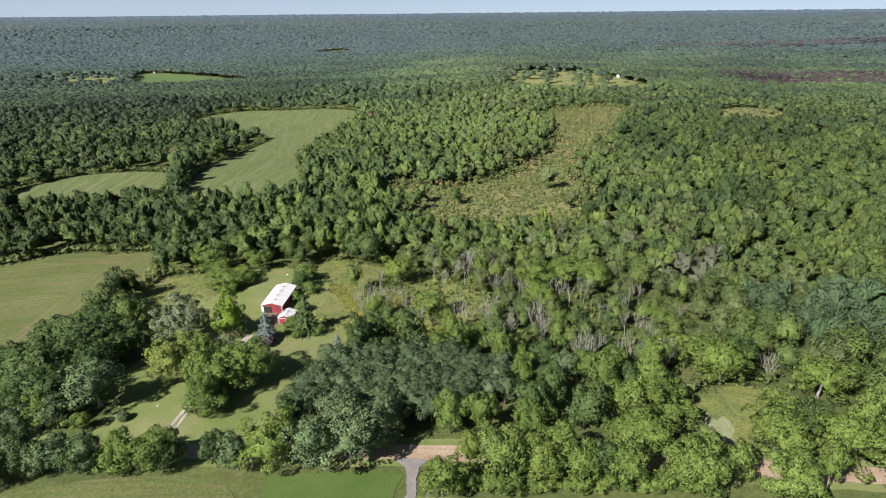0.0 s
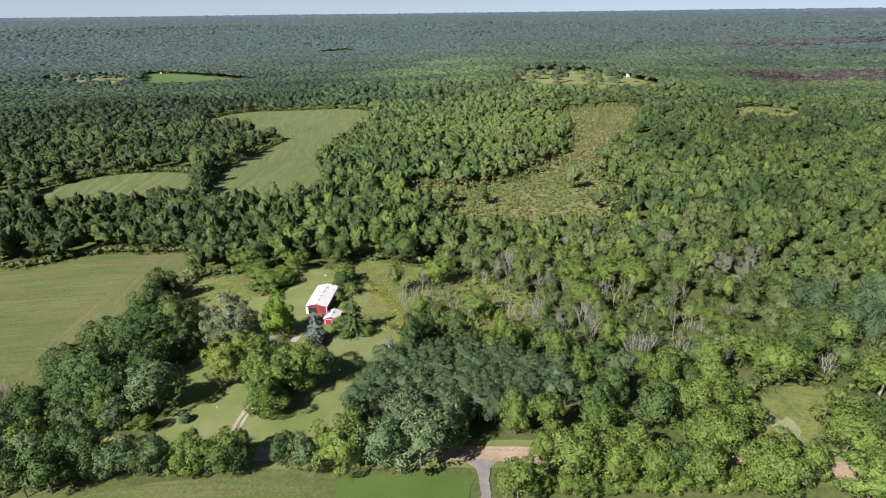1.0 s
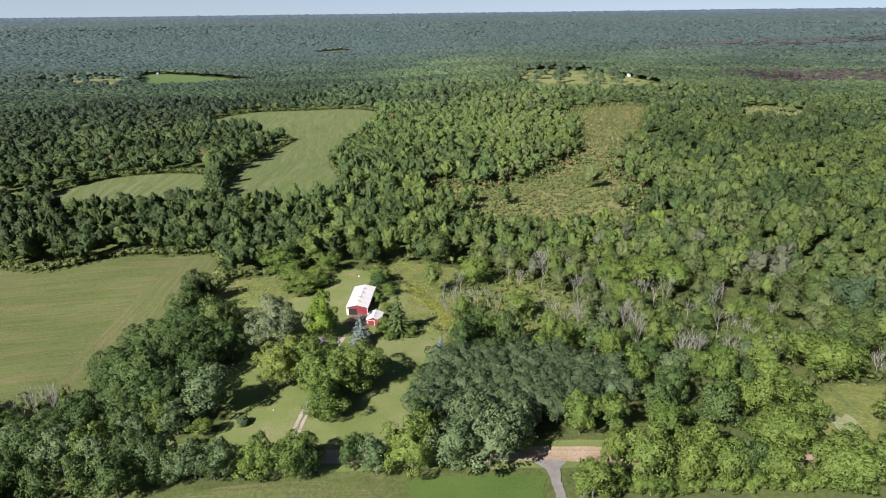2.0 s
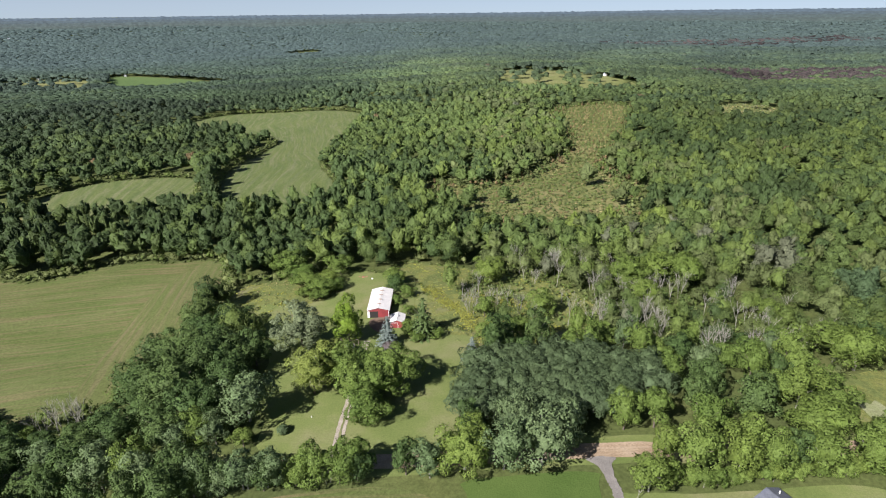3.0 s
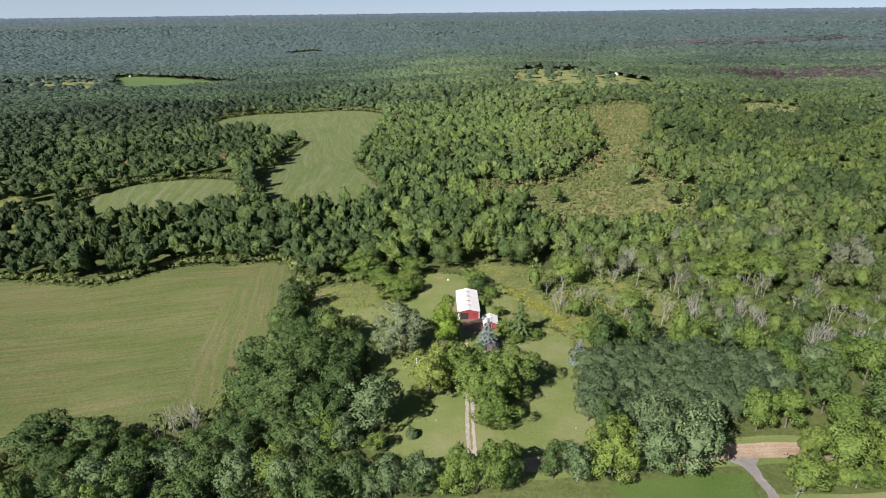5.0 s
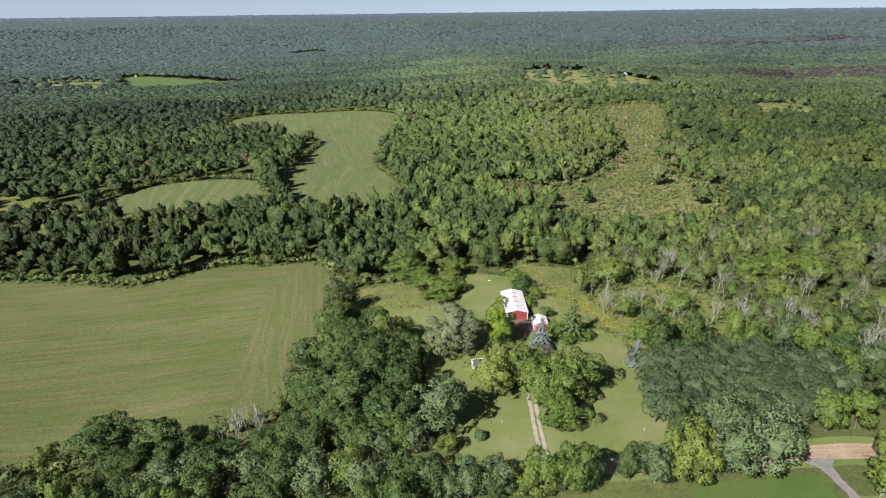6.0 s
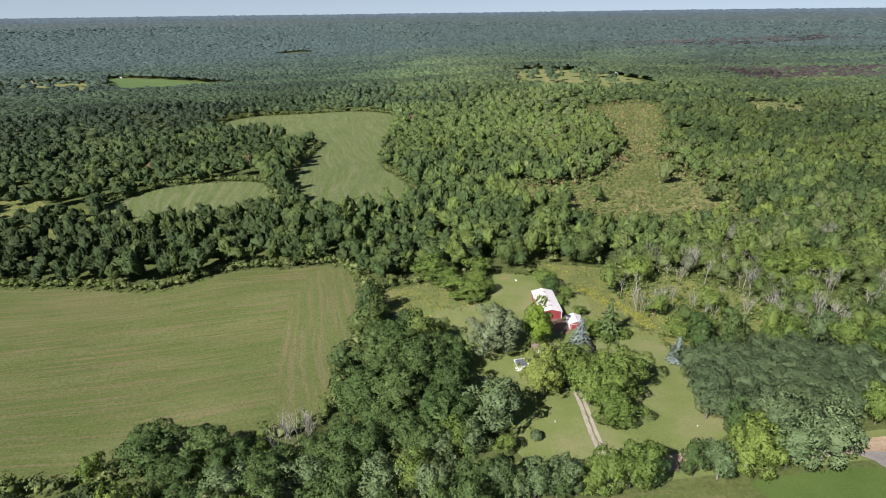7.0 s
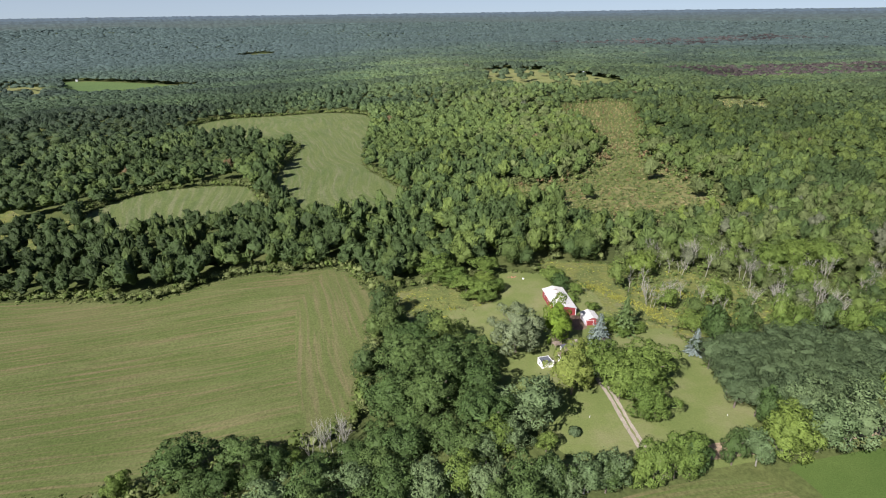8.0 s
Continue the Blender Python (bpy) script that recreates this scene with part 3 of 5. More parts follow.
def trunk_mesh(rng, H, r, mat, lean=0.03, limbs=6, reach=0.35):
    bm = bmesh.new()
    p = Vector((0, 0, -0.6))
    for i in range(5):
        q = Vector((rng.normal(0, lean * H * 0.25), rng.normal(0, lean * H * 0.25), H * 0.62 * (i + 1) / 5))
        tube(bm, p, q, r * (1 - 0.16 * i), r * (1 - 0.16 * (i + 1)), 7)
        p = q
    for i in range(limbs):
        z = H * rng.uniform(0.22, 0.55)
        a = i * 2.4 + rng.uniform(0, 0.6)
        e = Vector((math.cos(a) * reach * H * 0.6, math.sin(a) * reach * H * 0.6, z + H * 0.22))
        tube(bm, (0, 0, z), e, r * 0.45, r * 0.15, 5)
    me = bpy.data.meshes.new("trunk")
    bm.to_mesh(me)
    bm.free()
    me.materials.append(mat)
    return me


def bare_mesh(rng, H, spread, stems, mat, twigs=7):
    """A leafless tree: stems that fork into limbs and thin twigs."""
    bm = bmesh.new()

    def branch(p, way, length, r, depth):
        q = p + way * length
        tube(bm, p, q, r, r * 0.6, 5 if depth > 1 else 3)
        if depth == 0:
            return
        for _ in range(3 if depth > 1 else twigs // 2):
            nw = (way + Vector(rng.normal(0, 0.34, 3)) + Vector((0, 0, 0.22))).normalized()
            branch(p + way * length * rng.uniform(0.55, 1.0), nw, length * rng.uniform(0.5, 0.8), r * 0.6, depth - 1)

    for s in range(stems):
        a = rng.uniform(0, 6.28)
        w = Vector((math.cos(a) * spread, math.sin(a) * spread, 1)).normalized()
        branch(Vector((math.cos(a) * 0.3 * (stems - 1), math.sin(a) * 0.3 * (stems - 1), -0.4)), w, H * 0.42, 0.085 if stems > 1 else 0.12, 3)
    me = bpy.data.meshes.new("bare_crown")
    bm.to_mesh(me)
    bm.free()
    me.materials.append(mat)
    return me


def thing(name, label, category, group, parts):
    """A thing at the origin: an Empty with the given (name, mesh) parts; kept as a pattern for copies."""
    e = new(name)
    e.empty_display_size = 0.5
    tagged(e, label, category, group)
    for pn, me in parts:
        o = new(pn, me)
        o.parent = e
    return e


USED = set()


def plant(pattern, x, y, sx, sz, turn):
    """Set a tree: the first one is the pattern itself, later ones are copies."""
    m = Matrix.Translation((x, y, height(x, y) - 0.1)) @ Matrix.Rotation(turn, 4, "Z") @ Matrix.Diagonal((sx * trng.uniform(0.92, 1.08), sx, sz, 1))
    if pattern.name in USED:
        return copy_thing(pattern, m)
    USED.add(pattern.name)
    pattern["unit"] = 1
    return (pattern, m)


trng = np.random.default_rng(21)
R0, H0 = 5.0, 13.0


def broad_crown(seed, n=13, size=0.34, cards=3300, leaf=0.38, hz=5.9, zc=7.2, sub=2, subs=6, top=0.6, core=0.76, deep=1.0):
    r = np.random.default_rng(seed)
    lb, boughs = lobes_wild(r, R0 * 1.06, zc, hz, n, size, subs, top, deep)
    return crown(r, lb, np.array([0, 0, zc - 0.6]), cards, leaf, sub, core, 0.42, 0.35, boughs, 0.12 * deep, 0.24 + 0.3 * (1 - deep), 0.08 + 0.08 * deep)


def big_crown(seed, hz=5.9, zc=7.0):
    return broad_crown(seed, 22, 0.26, 6400, 0.28, hz, zc, 3, 6, 0.4)


def slim_crown(seed, cards=3300, leaf=0.37, zc=7.0, hz=6.0):
    return broad_crown(seed, 14, 0.32, cards, leaf, hz, zc, 2, 6, 1.6)


PATTERNS = {}


def kind_of_tree(key, name, label, category, group, mat, crowns, bark=M_BARK, trunk_r=0.28):
    PATTERNS[key] = [thing(name, label, category, group, [("trunk", trunk_mesh(trng, H0, trunk_r, bark)), ("crown", crown_mesh("crown", c, mat))]) for c in crowns]


broad = [broad_crown(31), broad_crown(32, 15, 0.32), broad_crown(33, 10, 0.4), slim_crown(34), broad_crown(35, 13, 0.34, hz=4.9, zc=8.1)]
BIG = [big_crown(131), big_crown(132, 5.2, 7.8), big_crown(133)]
kind_of_tree("broad", "broadleaf_tree", "mid-green broadleaf tree with a rounded bulging crown", "tree", "roadside and yard trees", M_BROAD, broad)
kind_of_tree("broad_big", "broadleaf_tree", "large spreading mid-green broadleaf tree", "tree", "roadside and yard trees", M_BROAD, BIG, M_BARK, 0.34)
kind_of_tree("dark", "shade_tree", "dense dark green broadleaf tree casting deep shade", "tree", "dark trees by the hay field", M_DARK, broad[:4])
kind_of_tree("dark_big", "shade_tree", "large dense dark green broadleaf tree", "tree", "dark trees by the hay field", M_DARK, BIG, M_BARK, 0.34)
light = [slim_crown(36, zc=7.8, hz=5.2), broad[4], slim_crown(37, zc=7.9, hz=5.1), broad[1]]
kind_of_tree("light", "young_tree", "light yellow-green broadleaf tree in full sun", "tree", "light green roadside trees", M_LIGHT, light, M_PALE_BARK, 0.24)
kind_of_tree("light_big", "young_tree", "large light green broadleaf tree in full sun", "tree", "light green roadside trees", M_LIGHT, BIG, M_PALE_BARK, 0.32)
kind_of_tree("maple", "maple_tree", "bright green upright maple standing in the yard", "tree", "", M_MAPLE, [broad_crown(41, 22, 0.27, 5200, 0.32, 6.5, 6.1, 3, 6, 1.5)])
kind_of_tree("yellow", "linden_tree", "yellowing green tree shading the white house", "tree", "", M_YELLOW, [broad_crown(42, 24, 0.25, 5000, 0.29, 5.8, 6.9, 3, 6, 0.5)])
kind_of_tree("grey", "poplar_tree", "silvery green leafy tree along the dirt road", "tree", "silvery trees along the road", M_GREY, [slim_crown(43), broad[3], broad_crown(48, 13, 0.33, hz=5.2, zc=7.8)], M_PALE_BARK, 0.24)
kind_of_tree("grove", "locust_tree", "blue-green tree of the dense grove beside the lawn", "tree", "blue-green grove", M_GROVE,
             [broad_crown(44 + k, 17, 0.27, 2700, 0.31, 4.6, 8.3, 2, 5, 0.2, 0.82, 0.1) for k in (0, 1, 3)])
kind_of_tree("willow", "willow_tree", "wide grey-green willow with feathery drooping crown", "tree", "", M_WILLOW, [broad_crown(46, 34, 0.21, 8500, 0.25, 6.4, 6.2, 3, 6, 0.2, 0.70)])
sr = np.random.default_rng(51)
kind_of_tree("spruce", "spruce_tree", "broad dark green spruce beside the red barn", "tree", "", M_SPRUCE, [bough_tree(sr, R0, H0, 12, 3000, 0.5)])
kind_of_tree("blue", "blue_spruce", "conical silver-blue spruce on the lawn", "tree", "silver-blue spruces", M_BLUE, [bough_tree(sr, R0, H0, 14, 3000, 0.5)])


def low_crown(seed, cards=260, leaf=0.75):
    r = np.random.default_rng(seed)
    lb = lobes_round(r, 2.0, 1.5, 1.5, 9, 0.45)
    return crown(r, lb, np.array([0, 0, 1.3]), cards, leaf, 2, 0.86)


PATTERNS["shrub"] = [thing("shrub", "leafy green shrub among rough grass", "shrub", "shrubs", [("foliage", crown_mesh("foliage", low_crown(s), M_SHRUB))]) for s in (61, 62, 63)]
PATTERNS["plum"] = [thing("purple_bush", "purplish twiggy bush below the blue spruce", "bush", "", [("foliage", crown_mesh("foliage", low_crown(65, 420, 0.45), M_PLUM))])]
PATTERNS["bush"] = [thing("clipped_bush", "round clipped dark green bush on the lawn", "bush", "", [("foliage", crown_mesh("foliage", low_crown(64, 400, 0.5), M_GROVE))])]
PATTERNS["bare"] = [thing("dead_tree", "leafless grey dead tree with fine twigs", "tree", "leafless grey trees", [("bare_crown", bare_mesh(trng, 10.0, sp, st, M_DEAD))]) for sp, st in ((0.08, 1), (0.16, 3), (0.26, 5), (0.12, 2))]

first_pose = []
placed = []


def put(key, x, y, radius, tall, base_r=R0, base_h=H0):
    if radius > 6.6 and key + "_big" in PATTERNS:
        key += "_big"
    pat = PATTERNS[key][int(trng.integers(len(PATTERNS[key])))]
    got = plant(pat, x, y, radius / base_r, tall / base_h, trng.uniform(0, 6.28))
    if isinstance(got, tuple):
        first_pose.append(got)
    placed.append((x, y, radius))


YARD = [("willow", -97.0, 184.0, 8.8, 18.5), ("maple", -80.6, 187.0, 5.2, 17.6), ("spruce", -53, 187.6, 4.9, 16.0), ("blue", -66, 182, 4.0, 13.0), ("blue", -37, 167, 3.2, 11.0),
        ("yellow", -88.6, 153.2, 6.2, 14.5), ("yellow", -84.8, 160.0, 4.8, 14.6), ("broad", -74, 158, 7.0, 12.6), ("broad", -64, 152, 7.8, 14.5), ("broad", -73, 138.5, 5.0, 10.5), ("broad", -70, 146, 6.2, 13.5), ("broad", -80.0, 158.5, 4.8, 14.4), ("broad", -75.5, 147.5, 5.0, 13.0), ("broad", -69.5, 137, 4.6, 9.5)]
WEST = [("broad", -137, 216, 4.6, 5.6), ("dark", -127, 208, 5.2, 7.0), ("dark", -137, 177, 8.8, 16), ("dark", -143, 160, 7.6, 15), ("dark", -125, 172, 8.2, 15.5), ("dark", -112, 176, 5.4, 11),
        ("grey", -106, 142, 7.2, 14), ("dark", -120, 140, 6.6, 14), ("dark", -132, 156, 8.0, 15), ("dark", -132, 192, 7.5, 13), ("dark", -138, 196, 5.6, 12), ("dark", -116, 168, 5.5, 11)]
ROW_W = [("dark", -204.5, 150, 9.8, 15), ("dark", -187.5, 148, 7.2, 14), ("broad", -222, 150, 4.3, 9), ("bare", -166, 149, 5.6, 15), ("bare", -158, 150, 4.9, 14.5), ("bare", -162, 148, 5.0, 15), ("bare", -169, 148, 4.4, 12),
         ("broad", -174, 147, 3.4, 6), ("dark", -178, 145.5, 4.2, 8.5), ("dark", -192, 142, 4.8, 9), ("dark", -199, 143, 4.8, 9), ("dark", -184, 142, 4.2, 9), ("dark", -150, 146, 5.6, 10), ("dark", -166, 143, 4.6, 6.5), ("dark", -157, 144, 4.8, 7), ("grey", -177, 129, 6.4, 13), ("dark", -167, 130, 6.6, 14), ("grey", -157, 129, 6.4, 13.5), ("dark", -147, 124, 6.0, 14), ("grey", -138, 120, 6.0, 14), ("broad", -130, 121, 4.8, 13), ("dark", -188, 128, 6.0, 12), ("dark", -150, 135, 5.4, 11), ("dark", -131, 138, 5.6, 12), ("grey", -122, 131, 5.0, 11),
         ("grey", -125, 116, 5.6, 15), ("dark", -117, 116, 5.0, 14), ("grey", -110, 115, 5.0, 14), ("grey", -113, 133, 4.6, 10), ("broad", -119, 134, 5.0, 11), ("dark", -126, 132, 5.2, 12), ("broad", -105, 131, 3.4, 6.5)]
ROAD_W = [("grey", -101, 115, 4.4, 10.5), ("grey", -95, 115, 4.2, 9.5), ("broad", -73, 115.5, 4.4, 10.5), ("bare", -80, 116, 3.6, 8), ("broad", -77, 114.5, 4.3, 8.5), ("broad", -88, 115, 3.8, 5.5),
          ("grey", -54, 114, 4.0, 9), ("light", -45, 116, 6.2, 13.5), ("grey", -35, 115, 5.6, 13), ("grey", -25, 115, 6.6, 14), ("grey", -17, 122.5, 5.0, 13), ("grey", -30, 126, 5.0, 12)]
ROAD_E = [("broad", 1, 127, 4.6, 10.5), ("broad", 10, 127.5, 5.0, 10.5), ("dark", 25, 133, 6.0, 11.5), ("light", -1, 104.5, 5.8, 9.0), ("broad", 14, 110, 6.4, 11.5), ("broad", 23, 123, 5.6, 12), ("light", 29, 113, 5.6, 11.5),
          ("bare", -5, 102, 2.7, 6), ("light", 50, 117, 8.4, 12), ("dark", 39, 129, 6.4, 11.5), ("broad", 48, 133, 5.4, 11), ("dark", 38, 110, 4.8, 10), ("light", 86, 149, 7.5, 13), ("light", 86, 117, 8.0, 11.5), ("light", 66, 111.5, 5.0, 9), ("broad", 73, 110, 4.6, 8.5)]
EAST = [("light", 101, 113, 9.0, 13), ("broad", 62, 106, 7.5, 12), ("light", 112, 141, 7.4, 12), ("broad", 81, 101, 7.3, 12), ("light", 24, 108.5, 5.2, 11), ("light", 44, 107.5, 5.4, 11), ("light", 57, 107, 5.8, 11), ("broad", 33, 108, 4.8, 10), ("bare", 104, 151, 4.2, 11), ("light", 54, 131, 6.3, 12)]
MEADOW_TREES = [("broad", -97, 232, 5.6, 6.5), ("broad", -103, 238, 6.2, 7.0), ("light", -94, 240, 4.8, 6.0), ("broad", -107, 246, 6.0, 8.0), ("light", -104, 230, 3.2, 3.6), ("light", -97, 226, 3.8, 3.8), ("broad", -91.5, 234, 4.4, 5.0), ("broad", -113, 252, 7.0, 12), ("broad", -64, 236, 4.6, 6.5), ("broad", -90, 252, 5.5, 8), ("broad", -28, 182, 4.8, 6.0), ("broad", -28, 201, 3.6, 7.5), ("broad", -5, 201, 5.4, 8.5),
                ("light", -21, 235, 5.6, 11), ("light", -17, 187, 4.6, 5.5), ("broad", -63, 214, 2.4, 3.2), ("light", -58, 205, 2.6, 3.2), ("broad", -57.0, 188.5, 3.6, 4.6), ("light", -59, 192.5, 2.4, 3.2), ("broad", -48.5, 186, 2.6, 3.2), ("broad", -55, 184, 2.4, 2.6), ("dark", -64, 226, 3.4, 6.5), ("broad", -58.5, 221, 3.0, 4.5)]
LIME = [("light", 38, 225, 7.6, 12.5), ("light", 53, 227, 8.0, 13.5), ("light", 64, 221, 7.0, 13), ("light", 39, 206, 5.6, 10.5), ("light", 82, 189, 5.0, 8.0), ("light", 83, 154, 7.5, 12), ("grey", 37, 154, 4.0, 9)]
for group in (YARD, MEADOW_TREES, LIME, WEST, ROW_W, ROAD_W, ROAD_E, EAST):
    for key, x, y, rad, tall in group:
        put(key, x, y, rad * (1 if key == "bare" or group in (ROW_W, ROAD_E, EAST) else 1.2), tall * (1 if key in ("blue", "bare") or group is ROW_W else 1.08 if group is YARD else 1.24), R0 if key != "bare" else 3.6, H0 if key != "bare" else 10.0)
put("plum", -65.2, 178.2, 3.0, 3.6, 2.0, 2.9)
put("bush", -94.9, 135.4, 1.9, 2.4, 2.0, 2.9)

# the hedge trees between the dirt road and the mown field
hx = -113.0
while hx < -69:
    if abs(hx + 80) > 2.6 and abs(hx + 92) > 2.0:
        put(("broad", "broad", "dark", "grey", "broad")[int(trng.integers(5))], hx, 114.6 + trng.uniform(-0.7, 0.5), trng.uniform(3.4, 5.2), trng.uniform(9.5, 14.5))
    hx += trng.uniform(3.4, 6.0)

# low bushes where the roadside trees meet the lawn
bx = 2.0
while bx < 66:
    put("broad" if trng.random() < 0.6 else "light", bx, 105.6 + trng.uniform(-1.0, 1.2), trng.uniform(1.8, 3.0), trng.uniform(3.2, 6.0))
    placed.pop()
    bx += trng.uniform(2.0, 4.4)

# the dense blue-green grove
GROVE = rounded([(-45, 148), (-38, 160), (-22, 164), (2, 160), (20, 153), (19, 141), (4, 132), (-16, 127), (-41, 128)])
for ix in range(16):
    for iy in range(12):
        x, y = -48 + ix * 5.6 + trng.uniform(-1.6, 1.6) + (iy % 2) * 2.8, 122 + iy * 4.9 + trng.uniform(-1.5, 1.5)
        if inside(GROVE, x, y) and along(ROAD, x, y) > 6 and math.hypot(x + 37, y - 167) > 6.5 and math.hypot(x + 40, y - 161) > 4:
            put("grove", x, y, trng.uniform(4.4, 5.8), trng.uniform(10.2, 12.0))
LOCUST_E = rounded([(112, 168), (118, 206), (150, 218), (182, 200), (176, 164), (140, 158)])


def apart(x, y, gap):
    return all((x - a) ** 2 + (y - b) ** 2 > (gap + 0.68 * r) ** 2 for a, b, r in placed)


# leafless trees standing in the wet meadow and wood edge
DEADWOOD = rounded([(-30, 196), (-36, 228), (-10, 262), (30, 250), (70, 232), (96, 196), (84, 160), (58, 156), (36, 164), (10, 180)])
count = 0
while count < 84:
    x, y = trng.uniform(-40, 95), trng.uniform(154, 262)
    if inside(DEADWOOD, x, y) and apart(x, y, 1.2):
        h = trng.uniform(8.5, 15.5)
        put("bare", x, y, 0.36 * h, h, 3.6, 10.0)
        placed.pop()
        count += 1

# the rest of the near wood, tree by tree
def near_zone(x, y):
    return (np.hypot(x + 40, y * 1.05) < 215) & (y < 178)


near = []
for ix in range(-52, 30):
    for iy in range(17, 38):
        x, y = ix * 6.2 + trng.uniform(-2.2, 2.2), iy * 6.0 + trng.uniform(-2.2, 2.2)
        near.append((x, y, trng.uniform(3.6, 6.6), trng.uniform(9.5, 18), trng.random()))
N = np.array(near)
ok = clear_of(N[:, 0], N[:, 1], 2.6) & ~((N[:, 0] < -208) & (N[:, 1] > 132)) & ~((N[:, 0] < -146) & (N[:, 1] > 134)) & ~inside(GROVE, N[:, 0], N[:, 1]) & near_zone(N[:, 0], N[:, 1])
for p in (MEADOW, MEADOW_W):
    ok &= ~inside(p, N[:, 0], N[:, 1])
for x, y, rad, tall, u in N[ok]:
    if not apart(x, y, (0.72 if x > -20 else 0.5) * rad) or u > 0.97:
        continue
    thin = inside(DEADWOOD, x, y)
    if thin and u < 0.3:
        continue
    key = ("light" if u < 0.12 else "dark" if u < 0.38 else "broad" if u < 0.88 else "grey") if x > -20 else ("dark" if u < 0.8 else "broad" if u < 0.93 else "grey")
    if thin:
        rad, tall = rad * 0.75, tall * 0.62
    put(key, x, y, rad, tall)
for pat, m in first_pose:
    pat.matrix_basis = m
for pats in PATTERNS.values():
    for p in pats:
        if p.name not in USED:
            for o in (*p.children_recursive, p):
                bpy.data.objects.remove(o)

# ---------------------------------------------------------------- woods past the near trees
TONES = {"green": (0.090, 0.131, 0.036), "dark": (0.060, 0.094, 0.030), "light": (0.114, 0.158, 0.038), "olive": (0.112, 0.142, 0.048), "blue": (0.082, 0.130, 0.056), "lime": (0.142, 0.192, 0.040),
         "grey": (0.125, 0.140, 0.080), "tan": (0.250, 0.222, 0.098), "rust": (0.165, 0.122, 0.058), "purple": (0.080, 0.066, 0.060), "gold": (0.265, 0.270, 0.050), "weed": (0.165, 0.196, 0.066)}
# stands of one kind of tree: x, y, half-lengths, turn in degrees, kind, share
STANDS = [(135, 330, 75, 24, 4, "dark", 0.8), (95, 262, 60, 16, -22, "dark", 0.45), (54, 292, 44, 9, 6, "lime", 0.7), (330, 560, 150, 34, 30, "dark", 0.8), (190, 540, 26, 110, -14, "dark", 0.75),
          (250, 420, 70, 40, 20, "light", 0.5), (-40, 470, 60, 80, 10, "dark", 0.45), (-60, 620, 70, 110, 0, "green", 0.6), (60, 640, 26, 70, -15, "olive", 0.5), (-90, 340, 40, 40, 0, "dark", 0.5),
          (420, 800, 180, 30, 10, "dark", 0.7), (-60, 860, 160, 36, 0, "dark", 0.6), (190, 880, 110, 14, -10, "dark", 0.9)]


def simple_crowns(seed, count, cards, leaf, sub, lobes, size, hz=5.6, zc=7.4, core=0.88, trim=0.35, tufts=0, deep=0.0):
    out = []
    for s in range(count):
        r = np.random.default_rng(seed + s)
        if tufts:
            lb, boughs = lobes_wild(r, R0, zc, hz, lobes, size, tufts, r.uniform(0.0, 0.9), deep)
        else:
            lb, boughs = lobes_round(r, R0, zc, hz, lobes, size), 0
        v, tri, q, normals = crown(r, lb, np.array([0, 0, zc - 0.8]), cards, leaf, sub, core, 0.13, trim, boughs, 0.05 + 0.06 * deep if tufts else 0.0, 0.5 - 0.1 * deep, 0.07 + 0.05 * deep if tufts else 0.16)
        out.append((v, np.concatenate([tri[:, :3], q[:, [0, 1, 2]], q[:, [0, 2, 3]]]), normals))
    return out


